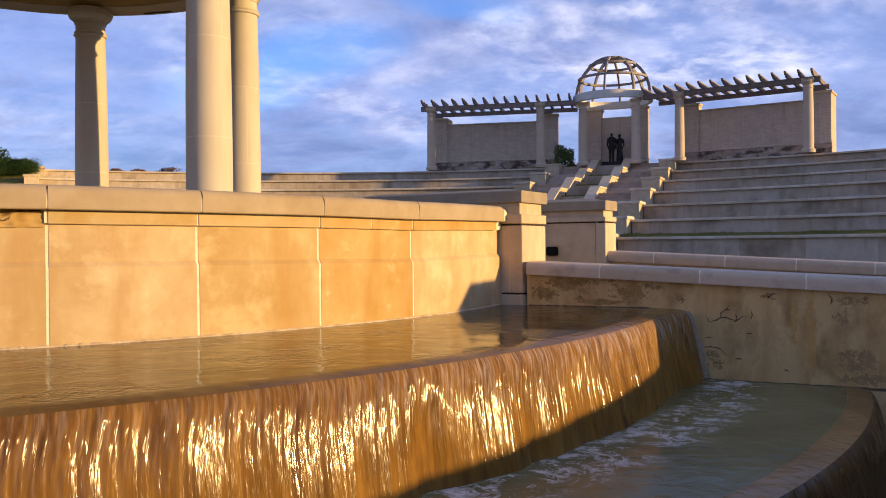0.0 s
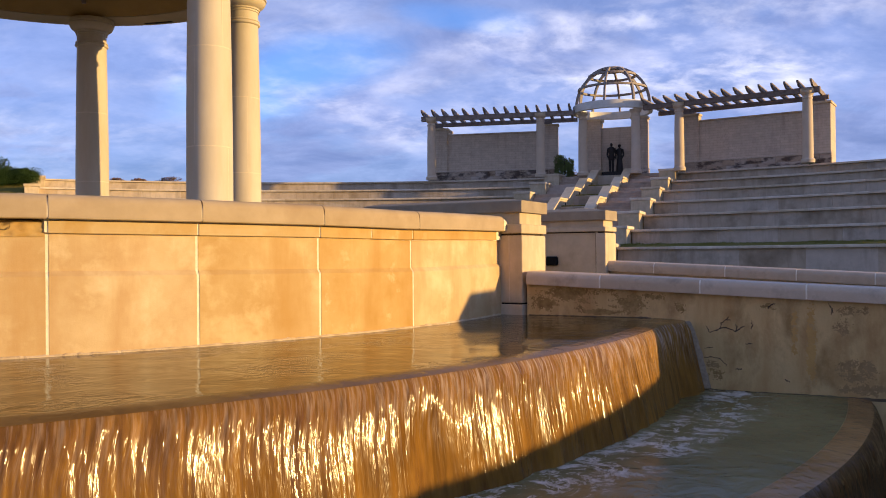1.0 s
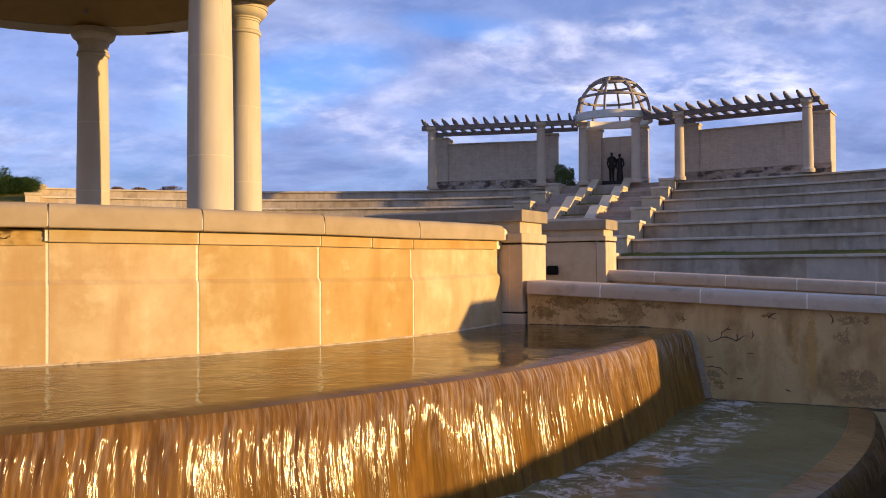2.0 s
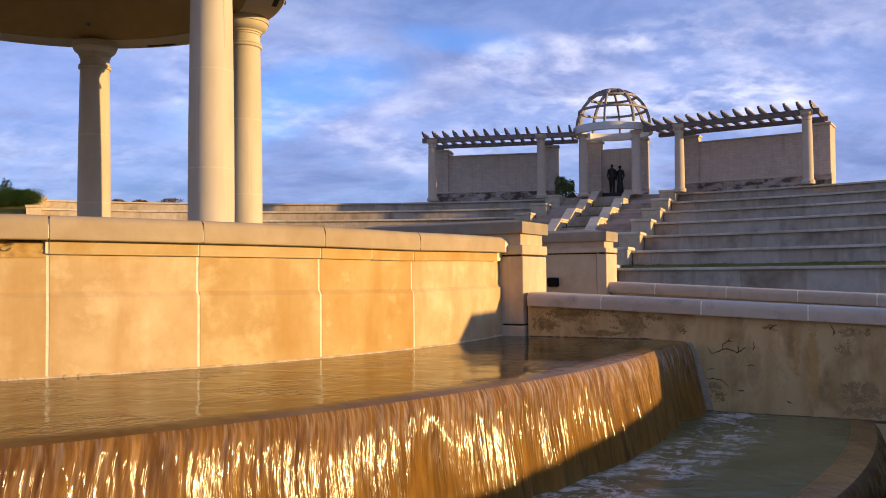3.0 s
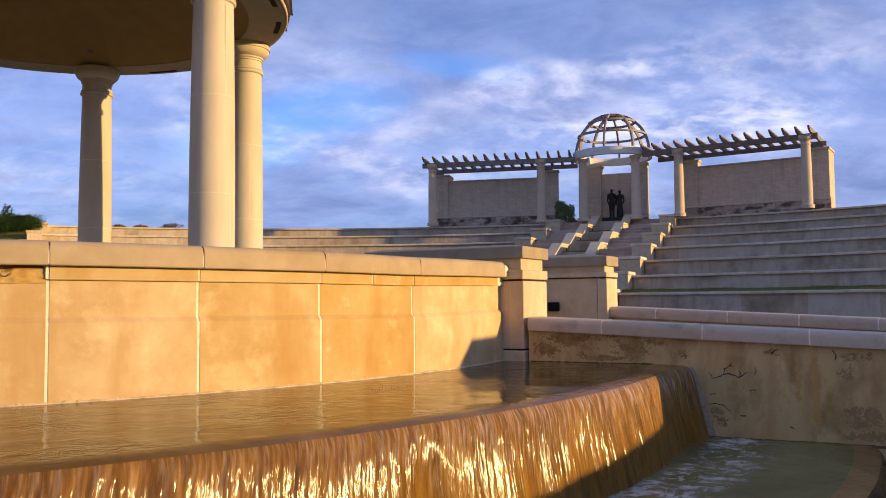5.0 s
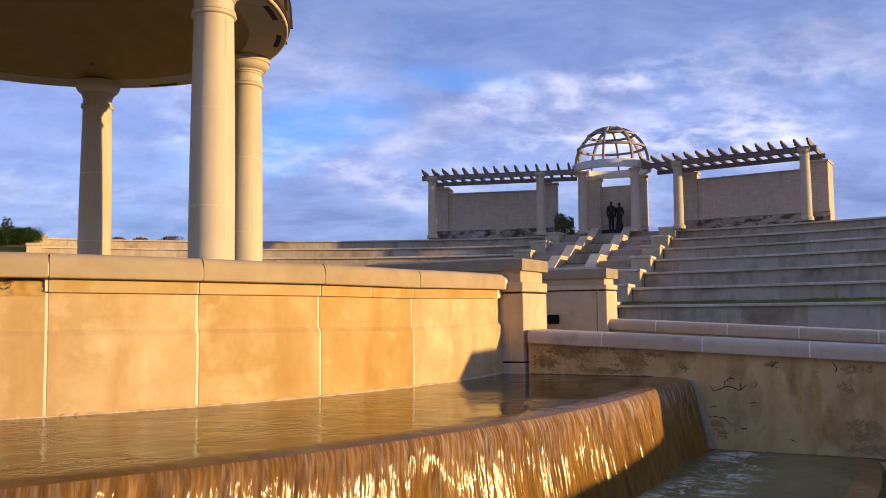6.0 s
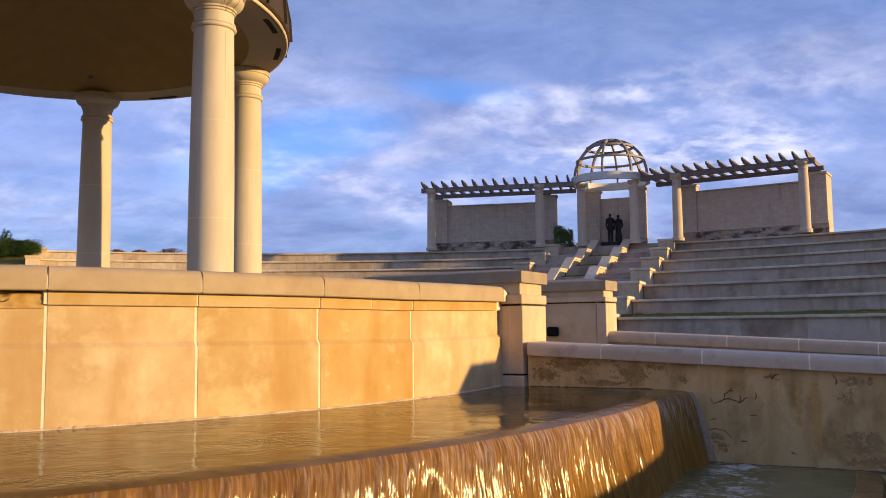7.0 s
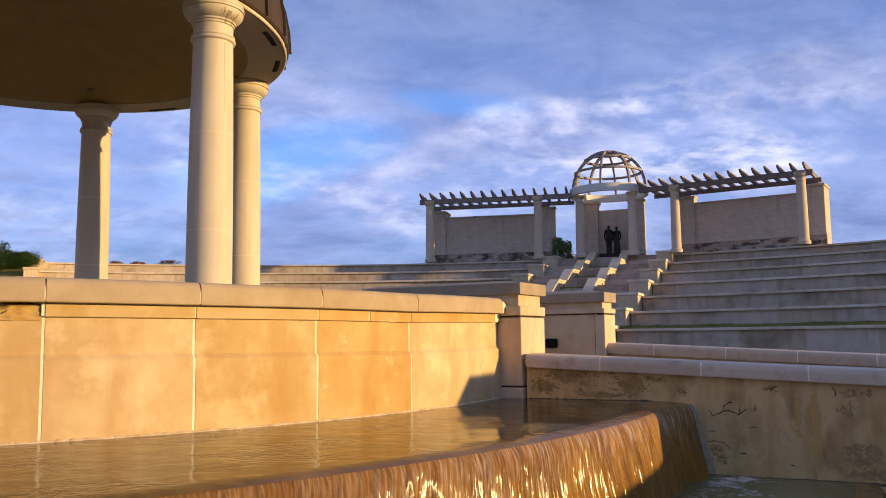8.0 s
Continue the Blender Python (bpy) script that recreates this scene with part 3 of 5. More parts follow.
WATER_UP = water_material("shallow_brown_water", (0.075, 0.054, 0.017), (0.024, 0.018, 0.006), 0.07, 0.34, 4.2, spec=0.20, ripple=0.6)
WATER_LOW = water_material("murky_green_water", (0.21, 0.185, 0.075), (0.145, 0.128, 0.05), 0.2, 0.6, 6.0, (8.86, 9.08, 9.22, 9.62), spec=0.28)
LIP_WATER = water_material("brown_water_on_weir_edge", (0.24, 0.13, 0.04), (0.15, 0.08, 0.024), 0.2, 0.4, 9.0, spec=0.09)
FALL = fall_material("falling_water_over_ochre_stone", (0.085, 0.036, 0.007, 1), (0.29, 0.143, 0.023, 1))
# lower fall: darker brown streaks, deep shade below its lip put into the colours
FALL_LOW = fall_material("falling_water_with_painted_shade", (0.022, 0.010, 0.003, 1), (0.12, 0.062, 0.018, 1))
WATER_DEEP = water_material("dark_bottom_water", (0.05, 0.042, 0.02), (0.03, 0.026, 0.012), 0.15, 0.5, 6.0, spec=0.25)
LEDGE = water_material("wet_brown_ledge", (0.36, 0.20, 0.07), (0.24, 0.13, 0.045), 0.12, 0.6, 11.0, spec=0.28)


def ring_sheet(r0, r1, a0, a1, z, n):
    bm = bmesh.new()
    sweep(bm, [(r0, z), (r1, z)], a0, a1, n, closed=False)
    return bm


LIP_M = pose(LIP[0], LIP[1], 0)
tagged(part("upper_pool_water", ring_sheet(5.8, LIP[2] - 0.13, 108, 232, 0.0, 60), WATER_UP, None, m=LIP_M), "shallow golden-brown water in the upper basin", "water", kind="structure")
tagged(part("upper_lip_water", lip_film(LIP[2] - 0.13, LIP[2] + 0.002, 0.0, -0.016, 108.6, 200, 240, True), LIP_WATER, None, m=LIP_M, smooth=True), "smooth brown water sliding to the weir edge", "water", kind="structure")
tagged(part("lower_pool_water", ring_sheet(8.0, 10.08, 105, 232, -0.645, 60), WATER_LOW, None, m=POOL), "murky green water with white foam in the lower basin", "water", kind="structure")
tagged(part("lower_lip_water", lip_film(10.08, 10.262, -0.645, -0.661, 111.5, 200, 200), LEDGE, None, m=POOL, smooth=True), "thin film of water over the brown weir ledge", "water", kind="structure")
tagged(part("bottom_pool_water", ring_sheet(9.9, 11.9, 105, 232, -1.12, 60), WATER_DEEP, None, m=POOL), "dark water in the bottom basin", "water", kind="structure")
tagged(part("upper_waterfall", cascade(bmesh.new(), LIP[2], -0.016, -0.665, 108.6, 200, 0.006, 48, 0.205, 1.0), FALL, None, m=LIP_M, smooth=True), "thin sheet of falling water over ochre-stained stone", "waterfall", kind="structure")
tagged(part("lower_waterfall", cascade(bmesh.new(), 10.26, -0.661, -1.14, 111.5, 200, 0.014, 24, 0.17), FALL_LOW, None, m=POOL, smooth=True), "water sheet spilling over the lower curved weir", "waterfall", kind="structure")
tagged(part("upper_weir", sweep(bmesh.new(), rbox(LIP[2] - 0.4, LIP[2] - 0.03, -1.3, -0.04, 0.02), 109.2, 200, 60), BASIN, None, m=LIP_M), "curved stone weir wall stained ochre", "weir", kind="structure")
tagged(part("lower_weir", sweep(bmesh.new(), rbox(9.95, 10.23, -1.4, -0.685, 0.02), 111.5, 200, 60), BASIN, None, m=POOL), "curved lower stone weir stained brown", "weir", kind="structure")
tagged(part("basin_kerb", sweep(bmesh.new(), nose(11.7, 12.0, -1.4, -0.95, 0.03), 112, 232, 60), COPING, None, m=POOL), "low stone kerb round the bottom basin", "kerb", kind="structure")

# curved front wall of the platform
def settle(bm, a0):
    """The upper courses have sunk a little unevenly along the wall."""
    for v in bm.verts:
        if v.co.z > 0.3:
            b = a0 + math.degrees(math.atan2(v.co.x, v.co.y)) % 360
            v.co.z += float(np.interp(b, (110, 116, 128, 136, 144, 152, 160), (0, 0, -0.014, -0.003, 0.004, 0.013, 0.015)))
    return bm


front_wall = tagged(part("wall_front", settle(sweep(bmesh.new(), [(6.45, -1.3), (6.897, -1.3), (6.897, 0.486), (6.871, 0.518), (6.871, 0.76), (6.899, 0.762), (6.899, 0.838), (6.9, 0.85)] + nose(6.9, 6.970, 0.85, 0.98, 0.058)[1:-1] + [(6.45, 0.98)], WALL_R, WALL_L, 360), 0), MORTAR, None, m=POOL), "curved golden limestone wall with moulded coping above the pool", "wall", kind="structure")


for v in front_wall.data.vertices:
    b = math.degrees(math.atan2(v.co.x, v.co.y)) % 360
    if 151.75 < b < 159.3 and 0.75 < v.co.z < 0.9 and math.hypot(v.co.x, v.co.y) > 6.8:
        k = 6.78 / math.hypot(v.co.x, v.co.y)
        v.co.x, v.co.y = v.co.x * k, v.co.y * k


def course(profile, material, name, joints, n=6, gap=0.1, smooth=False):
    for a0, a1 in zip(joints[:-1], joints[1:]):
        da = a1 - a0
        bm = settle(sweep(bmesh.new(), profile, gap / 2, da - gap / 2, n), a0)
        part(name, bm, material, front_wall, m=pose(0, 0, 0, 0, 0, -a0), smooth=smooth)


face_joints = [112.5, 127.2, 135.7, 143.76, 151.55, 159.5, 167.4, 175.3, 183.2, 191.1, 199.0, 206.9, 214.8, 222.7, 230.5]
cope_joints = [114.0, 127.2, 135.8, 143.72, 151.55, 159.5, 167.4, 175.3, 183.2, 191.1, 199.0, 206.9, 214.8, 222.7, 230.5]
face = [(6.79, -0.25), (6.90, -0.25), (6.90, 0.488), (6.874, 0.52), (6.874, 0.752), (6.79, 0.752)]
course(face, WALL_STONE, "wall_stone", face_joints[:2], gap=0.16)
course(face, WALL_RUST, "wall_stone", face_joints[1:3], gap=0.16)
course(face, WALL_STONE, "wall_stone", face_joints[2:], gap=0.16)
course(rbox(6.79, 6.905, 0.757, 0.84, 0.004), WALL_RUST, "band_stone", [114.3, 127.25, 131.4, 135.7], gap=0.12)
course(rbox(6.79, 6.905, 0.757, 0.84, 0.004), BAND_PALE, "band_stone", face_joints[2:5], gap=0.12)
course(rbox(6.79, 6.905, 0.757, 0.84, 0.004), WALL_STONE, "band_stone", face_joints[5:], gap=0.12)
course(nose(6.42, 6.975, 0.845, 1.0, 0.055), COPING, "coping_stone", cope_joints, n=8, gap=0.08, smooth=True)

# paved platform of the pavilion
tagged(part("platform", lathe(bmesh.new(), [(6.6, -0.9), (6.6, 0.35), (0.01, 0.35), (0.01, -0.9)], 64), PAVING, None, m=POOL), "paved round platform under the pavilion", "platform", kind="structure")


# radial walls with tall end piers and low sloping walls beyond
def radial_wall(corner, bearing_deg, name_no, inner, thick, strip, zj, zn, zf, zc):
    """corner: outer front corner of the pier; x runs outward along the wall, y away from the pool."""
    m = pose(corner[0], corner[1], 0, 0, 0, bearing_deg)
    bm = box(bmesh.new(), -inner, -0.03, 0.02, thick - 0.02, -1.2, zj + 0.003, 0.006)
    wall = tagged(part("wall_pier_%d" % name_no, bm, PALE, None, m=m), "pale limestone pier wall with stepped cap", "wall", kind="structure")
    part("pier_block", box(bmesh.new(), -strip, 0.0, 0.0, thick, 0.121, zj - 0.01, 0.006), PALE, wall)
    part("plinth", box(bmesh.new(), -strip - 0.002, 0.004, -0.004, thick + 0.004, -0.3, 0.104, 0.008), PALE, wall)
    part("necking", box(bmesh.new(), -inner, 0.006, -0.022, thick + 0.014, zj + 0.009, zn, 0.006), PALE, wall)
    part("frieze", box(bmesh.new(), -inner, -0.035, 0.025, thick - 0.025, zn, zf + 0.004, 0.004), PALE, wall)
    for z in (0.112, zj):                     # open dark joints between the courses
        part("joint", box(bmesh.new(), -strip + 0.02, -0.022, 0.018, thick - 0.018, z - 0.016, z + 0.012), JOINT_DARK, wall, "dark open joint")
    t = thick
    saddle = [(-0.03, zf), (t + 0.02, zf), (t + 0.025, zf + 0.01), (t + 0.025, zc - 0.01), (t + 0.015, zc), (t / 2 + 0.02, zc + 0.04), (t / 2 - 0.02, zc + 0.04), (-0.025, zc), (-0.035, zc - 0.01), (-0.035, zf + 0.01)]
    cap = prism(bmesh.new(), saddle, -inner - 0.03, 0.012)
    for v in cap.verts:                       # hipped end
        if v.co.z > zc + 0.03 and v.co.x > 0:
            v.co.x -= 0.3
    part("cap_slab", cap, CAP, wall)
    return wall, m


pier_a, PIER_A = radial_wall((0.80, 8.42), -30, 1, 1.9, 0.60, 0.27, 0.817, 0.92, 1.04, 1.16)
pier_b, PIER_B = radial_wall((2.07, 10.60), -30, 2, 3.2, 0.41, 0.13, 0.888, 0.958, 1.04, 1.165)
part("joint", box(bmesh.new(), -0.137, -0.130, 0.012, 0.03, 0.118, 0.886), JOINT_DARK, pier_b, "dark open joint")
part("joint", box(bmesh.new(), -3.1, -0.142, 0.014, 0.03, 0.882, 0.896), JOINT_DARK, pier_b, "dark open joint")
part("joint", box(bmesh.new(), -0.150, -0.142, -0.002, 0.01, 0.13, 0.80), JOINT, pier_a, "fine pale joint")
part("light_box", box(bmesh.new(), -0.81, -0.655, -0.035, 0.03, 0.46, 0.58, 0.015), BLACK, pier_b, "black wall light box")


def low_wall(base, name_no, z0, fall, length, lean, material):
    m = base @ pose(0.0, 0.08, 0, 0, 0, lean)
    body = box(bmesh.new(), -0.04, length, 0.06, 0.42, -1.6, z0 - 0.13)
    for v in body.verts:
        if v.co.z > -1:
            v.co.z -= fall * v.co.x
    wall = tagged(part("wall_side_%d" % name_no, body, material, None, m=m), "low stained basin wall under a rounded sloping coping", "wall", kind="structure")
    return wall, m


side_a, SIDE_A = low_wall(pose(0.82, 8.30, 0, 0, 0, -30), 3, 0.44, 0.044, 6.7, 5.0, BASIN)
side_b, SIDE_B = low_wall(pose(1.97, 10.65, 0, 0, 0, -30), 4, 0.525, 0.046, 7.0, -2.0, PALE)


def copings(wall, z0, fall, joints, mat_):
    for x0, x1 in zip(joints[:-1], joints[1:]):
        o = [(0.0, z0 - 0.13), (0.48, z0 - 0.13), (0.48, z0 - 0.02), (0.46, z0)]
        for i in range(6):
            a = math.pi / 2 * i / 5
            o.append((0.06 - 0.06 * math.sin(a), z0 - 0.06 + 0.06 * math.cos(a)))
        bm = prism(bmesh.new(), o, x0 + 0.007, x1 - 0.007)
        for v in bm.verts:
            v.co.z -= fall * v.co.x
        part("coping_stone", bm, mat_, wall, smooth=True)


def inner_coping(wall, z0, fall, length):
    """Mortar bed that shows in the joints between the coping stones."""
    o = [(0.004, z0 - 0.126), (0.47, z0 - 0.126), (0.47, z0 - 0.004)]
    for i in range(6):
        a = math.pi / 2 * i / 5
        o.append((0.064 - 0.06 * math.sin(a), z0 - 0.064 + 0.06 * math.cos(a)))
    bm = prism(bmesh.new(), o, -0.02, length - 0.01)
    for v in bm.verts:
        v.co.z -= fall * v.co.x
    part("joint_mortar", bm, JOINT_PALE, wall)


inner_coping(side_a, 0.44, 0.044, 6.7)
inner_coping(side_b, 0.525, 0.046, 7.0)
copings(side_a, 0.44, 0.044, [-0.035, 0.72, 1.655, 2.555, 3.45, 4.35, 5.25, 6.0, 6.7], GREY_COPING)
copings(side_b, 0.525, 0.046, [0.02, 0.71, 1.57, 2.36, 3.16, 3.9, 4.7, 5.5, 6.3, 7.0], GREY_COPING)

# unseen low wall with raked end pier, added so its outline shades the basins
shade_outline = [(-3.0, -1.6), (8.45, -1.6), (8.45, 1.165), (7.58, 1.165), (7.32, 0.91), (7.0, 0.585), (6.91, 0.33), (6.15, 0.305), (5.1, 0.275), (4.5, 0.26), (-3.0, 0.25)]
tagged(part("wall_shade_caster", prism(bmesh.new(), shade_outline, 5.4, 5.75), BASIN, None, m=pose(0, 0, 0, 0, 0, SUN_AZ)), "unseen low wall with raked end pier, added to cast shade over the basins", "wall", kind="structure")

# ---------------------------------------------------------------- pavilion
COL_PROFILE = [(0.34, 0), (0.34, 0.12), (0.36, 0.16), (0.34, 0.21), (0.29, 0.24), (0.272, 0.27), (0.272, 1.2), (0.268, 2.0), (0.260, 2.7), (0.249, 3.4), (0.240, 3.88),
               (0.240, 3.895), (0.256, 3.899), (0.268, 3.909), (0.272, 3.923), (0.268, 3.937), (0.254, 3.947), (0.252, 3.953), (0.262, 3.957), (0.264, 3.972), (0.254, 3.978), (0.241, 3.984),
               (0.239, 4.10), (0.254, 4.104), (0.256, 4.122), (0.246, 4.126), (0.246, 4.134), (0.266, 4.138), (0.270, 4.158), (0.262, 4.164), (0.274, 4.17), (0.300, 4.184), (0.326, 4.205), (0.346, 4.232),
               (0.358, 4.262), (0.361, 4.277), (0.350, 4.281), (0.350, 4.289), (0.370, 4.292), (0.372, 4.318), (0.362, 4.322), (0.362, 4.329), (0.368, 4.332), (0.368, 4.352), (0.358, 4.358), (0.358, 4.37)]
PAV = (-5.72, 11.27)
pavilion = thing("pavilion", pose(PAV[0], PAV[1], 0.35), "round open pavilion with limestone columns and dark metal roof", "pavilion")
shaft = mesh(lathe(bmesh.new(), COL_PROFILE, 56), "column", COLUMN, True)
for i in range(6):
    a = radians(-23.65 + 60 * i)
    col = part("column", shaft, COLUMN, pavilion, m=pose(3.2 * math.cos(a), 3.2 * math.sin(a), 0, 0, 0, -23.65 + 60 * i))
    if i == 0:                                # mildew on the capital that faces the pool
        mrng = random.Random(3)
        for j in range(16):
            b0 = mrng.uniform(92, 150)
            z0, z1, w = mrng.uniform(4.08, 4.18), mrng.uniform(4.2, 4.27), mrng.uniform(0.3, 1.8)
            run = [(r_ + 0.0025, z_) for r_, z_ in COL_PROFILE if z0 < z_ < z1]
            part("mildew_streak", sweep(bmesh.new(), run, b0, b0 + w, 2, closed=False), MILDEW, col, "dark mildew streak", m=pose(0, 0, 0, 0, 0, 23.65))
        for b0, z0 in ((128.5, 3.0), (131.0, 3.35)):
            run = [(float(np.interp(z, (2.7, 3.4, 3.88), (0.260, 0.249, 0.240))) + 0.0005, z) for z in np.linspace(z0, 3.86, 6)]
            part("mildew_streak", sweep(bmesh.new(), run, b0, b0 + 0.8, 1, closed=False), MILDEW, col, "dark mildew streak", m=pose(0, 0, 0, 0, 0, 23.65))
    # fine drum joints
    for z, r in ((1.56, 0.2712), (2.74, 0.2600)):
        part("drum_joint", sweep(bmesh.new(), [(r - 0.01, z - 0.007), (r + 0.0002, z - 0.006), (r + 0.0002, z + 0.006), (r - 0.01, z + 0.007)], 0, 360, 48), JOINT, col)
    # upright joints between the half drums
    for az, z0, z1 in ((-36.0, 2.75, 3.86), (-112.0, 1.57, 2.73), (-21.0, 0.3, 1.55)) if i == 0 else ((-61.6, 1.57, 2.73),) if i == 1 else ():
        b0 = 90 - (az + 23.65 - 60 * i)
        run = [(float(np.interp(z, (0.27, 1.2, 2.0, 2.7, 3.4, 3.88), (0.272, 0.272, 0.268, 0.260, 0.249, 0.240))) + 0.0004, z) for z in np.linspace(z0, z1, 8)]
        part("drum_joint", sweep(bmesh.new(), run, b0, b0 + 1.9, 1, closed=False), JOINT, col)
SZ = 4.37
part("soffit", sweep(bmesh.new(), [(2.98, SZ), (3.50, SZ), (3.50, SZ + 0.05), (2.98, SZ + 0.03)], 0, 360, 120), SOFFIT, pavilion, "buff plaster soffit ring", smooth=True)
part("ceiling", sweep(bmesh.new(), [(3.0 * (1 - i / 24.0), SZ + 0.004 + 1.25 * math.sin(math.pi / 2 * i / 24.0)) for i in range(24)], 0, 360, 90, closed=False), CEILING, pavilion, "brown plaster dome ceiling", smooth=True)
gutter = part("gutter", sweep(bmesh.new(), rbox(3.502, 3.54, SZ + 0.002, SZ + 0.052, 0.012), 0, 360, 120), PALE, pavilion, "pale gutter edge", smooth=True)
roof_profile = [(3.40, SZ + 0.055), (3.55, SZ + 0.056), (3.57, SZ + 0.08)] + [(3.57 * math.cos(radians(6 * i)), SZ + 0.07 + 3.0 * math.sin(radians(6 * i))) for i in range(1, 15)] + [(0.05, SZ + 3.15)]
roof = part("roof", sweep(bmesh.new(), roof_profile, 0, 360, 72, closed=False), ROOF, pavilion, "dark standing-seam metal roof")
seam = bmesh.new()
pts = roof_profile[2:]
outline = [(r + 0.0, z) for r, z in pts] + [(r + 0.035 * r / 3.6 + 0.004, z + 0.03 * (1 - r / 3.7)) for r, z in reversed(pts)]
prism(seam, outline, -0.012, 0.012)
seam = mesh(seam, "standing_seam", ROOF)
for i in range(30):
    part("standing_seam", seam, None, roof, m=pose(0, 0, 0, 0, 0, 12 * i + 5))
# dark slotted vents in the soffit, in pairs between the columns
slot = mesh(sweep(bmesh.new(), rbox(3.37, 3.445, SZ - 0.006, SZ + 0.02, 0.002), -4.5, 4.5, 8), "soffit_vent", BLACK)
for b in (93.0, 73.0, 33.0, 13.0, -47.0, -87.0, -107.0, -147.0, -167.0, 153.0, 133.0):
    part("soffit_vent", slot, None, pavilion, m=pose(0, 0, 0, 0, 0, -b))
part("lamp_plate", box(bmesh.new(), -0.035, 0.035, -0.02, 0.02, -0.05, 0.09, 0.01), TIMBER, pavilion, "small dark fitting on the ceiling", m=pose(-0.274, 2.683, SZ + 0.196))

# ---------------------------------------------------------------- amphitheatre rows
for k, (r, z) in enumerate(ROWS):
    half = math.degrees(math.asin(3.7 / r))
    for side, a0, a1 in (("west", END_L - 0.15 * (39.7 - r) - AXIS, -half), ("east", half, end_right(r) - AXIS)):
        core = tagged(part("terrace_%d_%s" % (k + 1, side), sweep(bmesh.new(), rbox(r + 0.10, r + 0.5, z - 1.1, z - 0.13), a0, a1, 40), MORTAR, None, m=AMPH), "grey weathered limestone seating terrace wall with coping", "terrace wall", kind="structure")
        n = max(4, round(radians(a1 - a0) * r / 2.2))
        da = (a1 - a0) / n
        g = math.degrees(0.0025 / r)
        cope = mesh(sweep(bmesh.new(), nose_in(r - 0.05, r + 0.52, z - 0.09, z, 0.02, 2), g, da - g, 3), "coping_stone", TERRACE_CAP)
        stone = mesh(sweep(bmesh.new(), rbox(r + 0.07, r + 0.3, z - 1.1, z - 0.093, 0.003), g, da - g, 3), "wall_stone", TERRACE)
        half_stone = mesh(sweep(bmesh.new(), rbox(r + 0.07, r + 0.3, z - 1.1, z - 0.093, 0.003), g, da / 2 - g, 2), "wall_stone", TERRACE)
        for i in range(n):
            part("coping_stone", cope, None, core, m=pose(0, 0, 0, 0, 0, -(a0 + da * i)))
        for i in range(n - k % 2):
            part("wall_stone", stone, None, core, m=pose(0, 0, 0, 0, 0, -(a0 + da * (i + 0.5 * (k % 2)))))
        for i in (0, n - 0.5) if k % 2 else ():
            part("wall_stone", half_stone, None, core, m=pose(0, 0, 0, 0, 0, -(a0 + da * i)))

# stair with two flights
stair = tagged(part("stair_core", box(bmesh.new(), -3.7, 3.7, 39.4, 39.9, 3.9, 5.06), TERRACE, None, m=AMPH), "grey stone stair climbing the amphitheatre", "stair", kind="structure")
for k, (r, z) in enumerate(ROWS):
    for s0, s1 in ((-2.8, -1.15), (1.15, 2.8)):
        for i in range(4):
            part("step", box(bmesh.new(), s0, s1, r - 1.3 + 0.34 * i, r + 1.7, z - 0.71, z - 0.71 + 0.1775 * (i + 1), 0.01), STEP_STONE, stair)
    part("planter_wall", box(bmesh.new(), -0.8, 0.8, r - 0.2, r + 2.8, z - 0.9, z - 0.12, 0.02), TERRACE, stair)
    for s0, s1 in ((-1.15, -0.75), (0.75, 1.15)):
        o = [(r - 1.45, z - 1.2), (r - 1.45, z - 0.41), (r - 0.05, z + 0.27), (r + 1.35, z + 0.3), (r + 1.35, z - 1.2)]
        cheek = part("cheek_wall", prism(bmesh.new(), o, s0, s1), PALE, stair)
        cap = [(r - 1.52, z - 0.45), (r - 1.52, z - 0.36), (r - 0.05, z + 0.35), (r + 1.38, z + 0.37), (r + 1.38, z + 0.28), (r - 0.05, z + 0.26)]
        part("cheek_coping", prism(bmesh.new(), cap, s0 - 0.04, s1 + 0.04), CHEEK_CAP, cheek)
        part("step_light", box(bmesh.new(), s1 - 0.02, s1 + 0.012, r + 0.9, r + 1.08, z + 0.02, z + 0.14, 0.008), BLACK, cheek, "small dark step light")
for k, (r, z) in enumerate(ROWS):
    for sg in (-1, 1):
        m = AMPH @ pose(sg * 3.25, r - 0.5, z - 0.75)
        pd = thing("stair_pedestal", m, "broad square stone pedestal with cap beside the stair", "pedestal", "pedestals along the stair")
        part("block", box(bmesh.new(), -0.44, 0.43, -0.62, 0.75, -0.3, 0.76, 0.01), PALE, pd)
        part("cap", box(bmesh.new(), -0.48, 0.47, -0.66, 0.8, 0.76, 0.88, 0.015), TERRACE_CAP, pd)
for k, (r, z) in enumerate(ROWS):
    for b, da in ((END_L - 0.15 * (39.7 - r), -0.25), (end_right(r), 0.25)):
        m = POOL @ pose(0, 0, z - 0.75, 0, 0, -(b + da)) @ pose(0, r - 0.3, 0)
        pd = thing("row_end_pedestal", m, "square stone end block of a seating terrace", "pedestal", "end blocks of the terraces")
        part("block", box(bmesh.new(), -0.35, 0.35, -0.4, 0.7, -0.6, 0.72, 0.01), PALE, pd)
        part("cap", box(bmesh.new(), -0.4, 0.4, -0.45, 0.75, 0.72, 0.86, 0.015), PALE, pd)

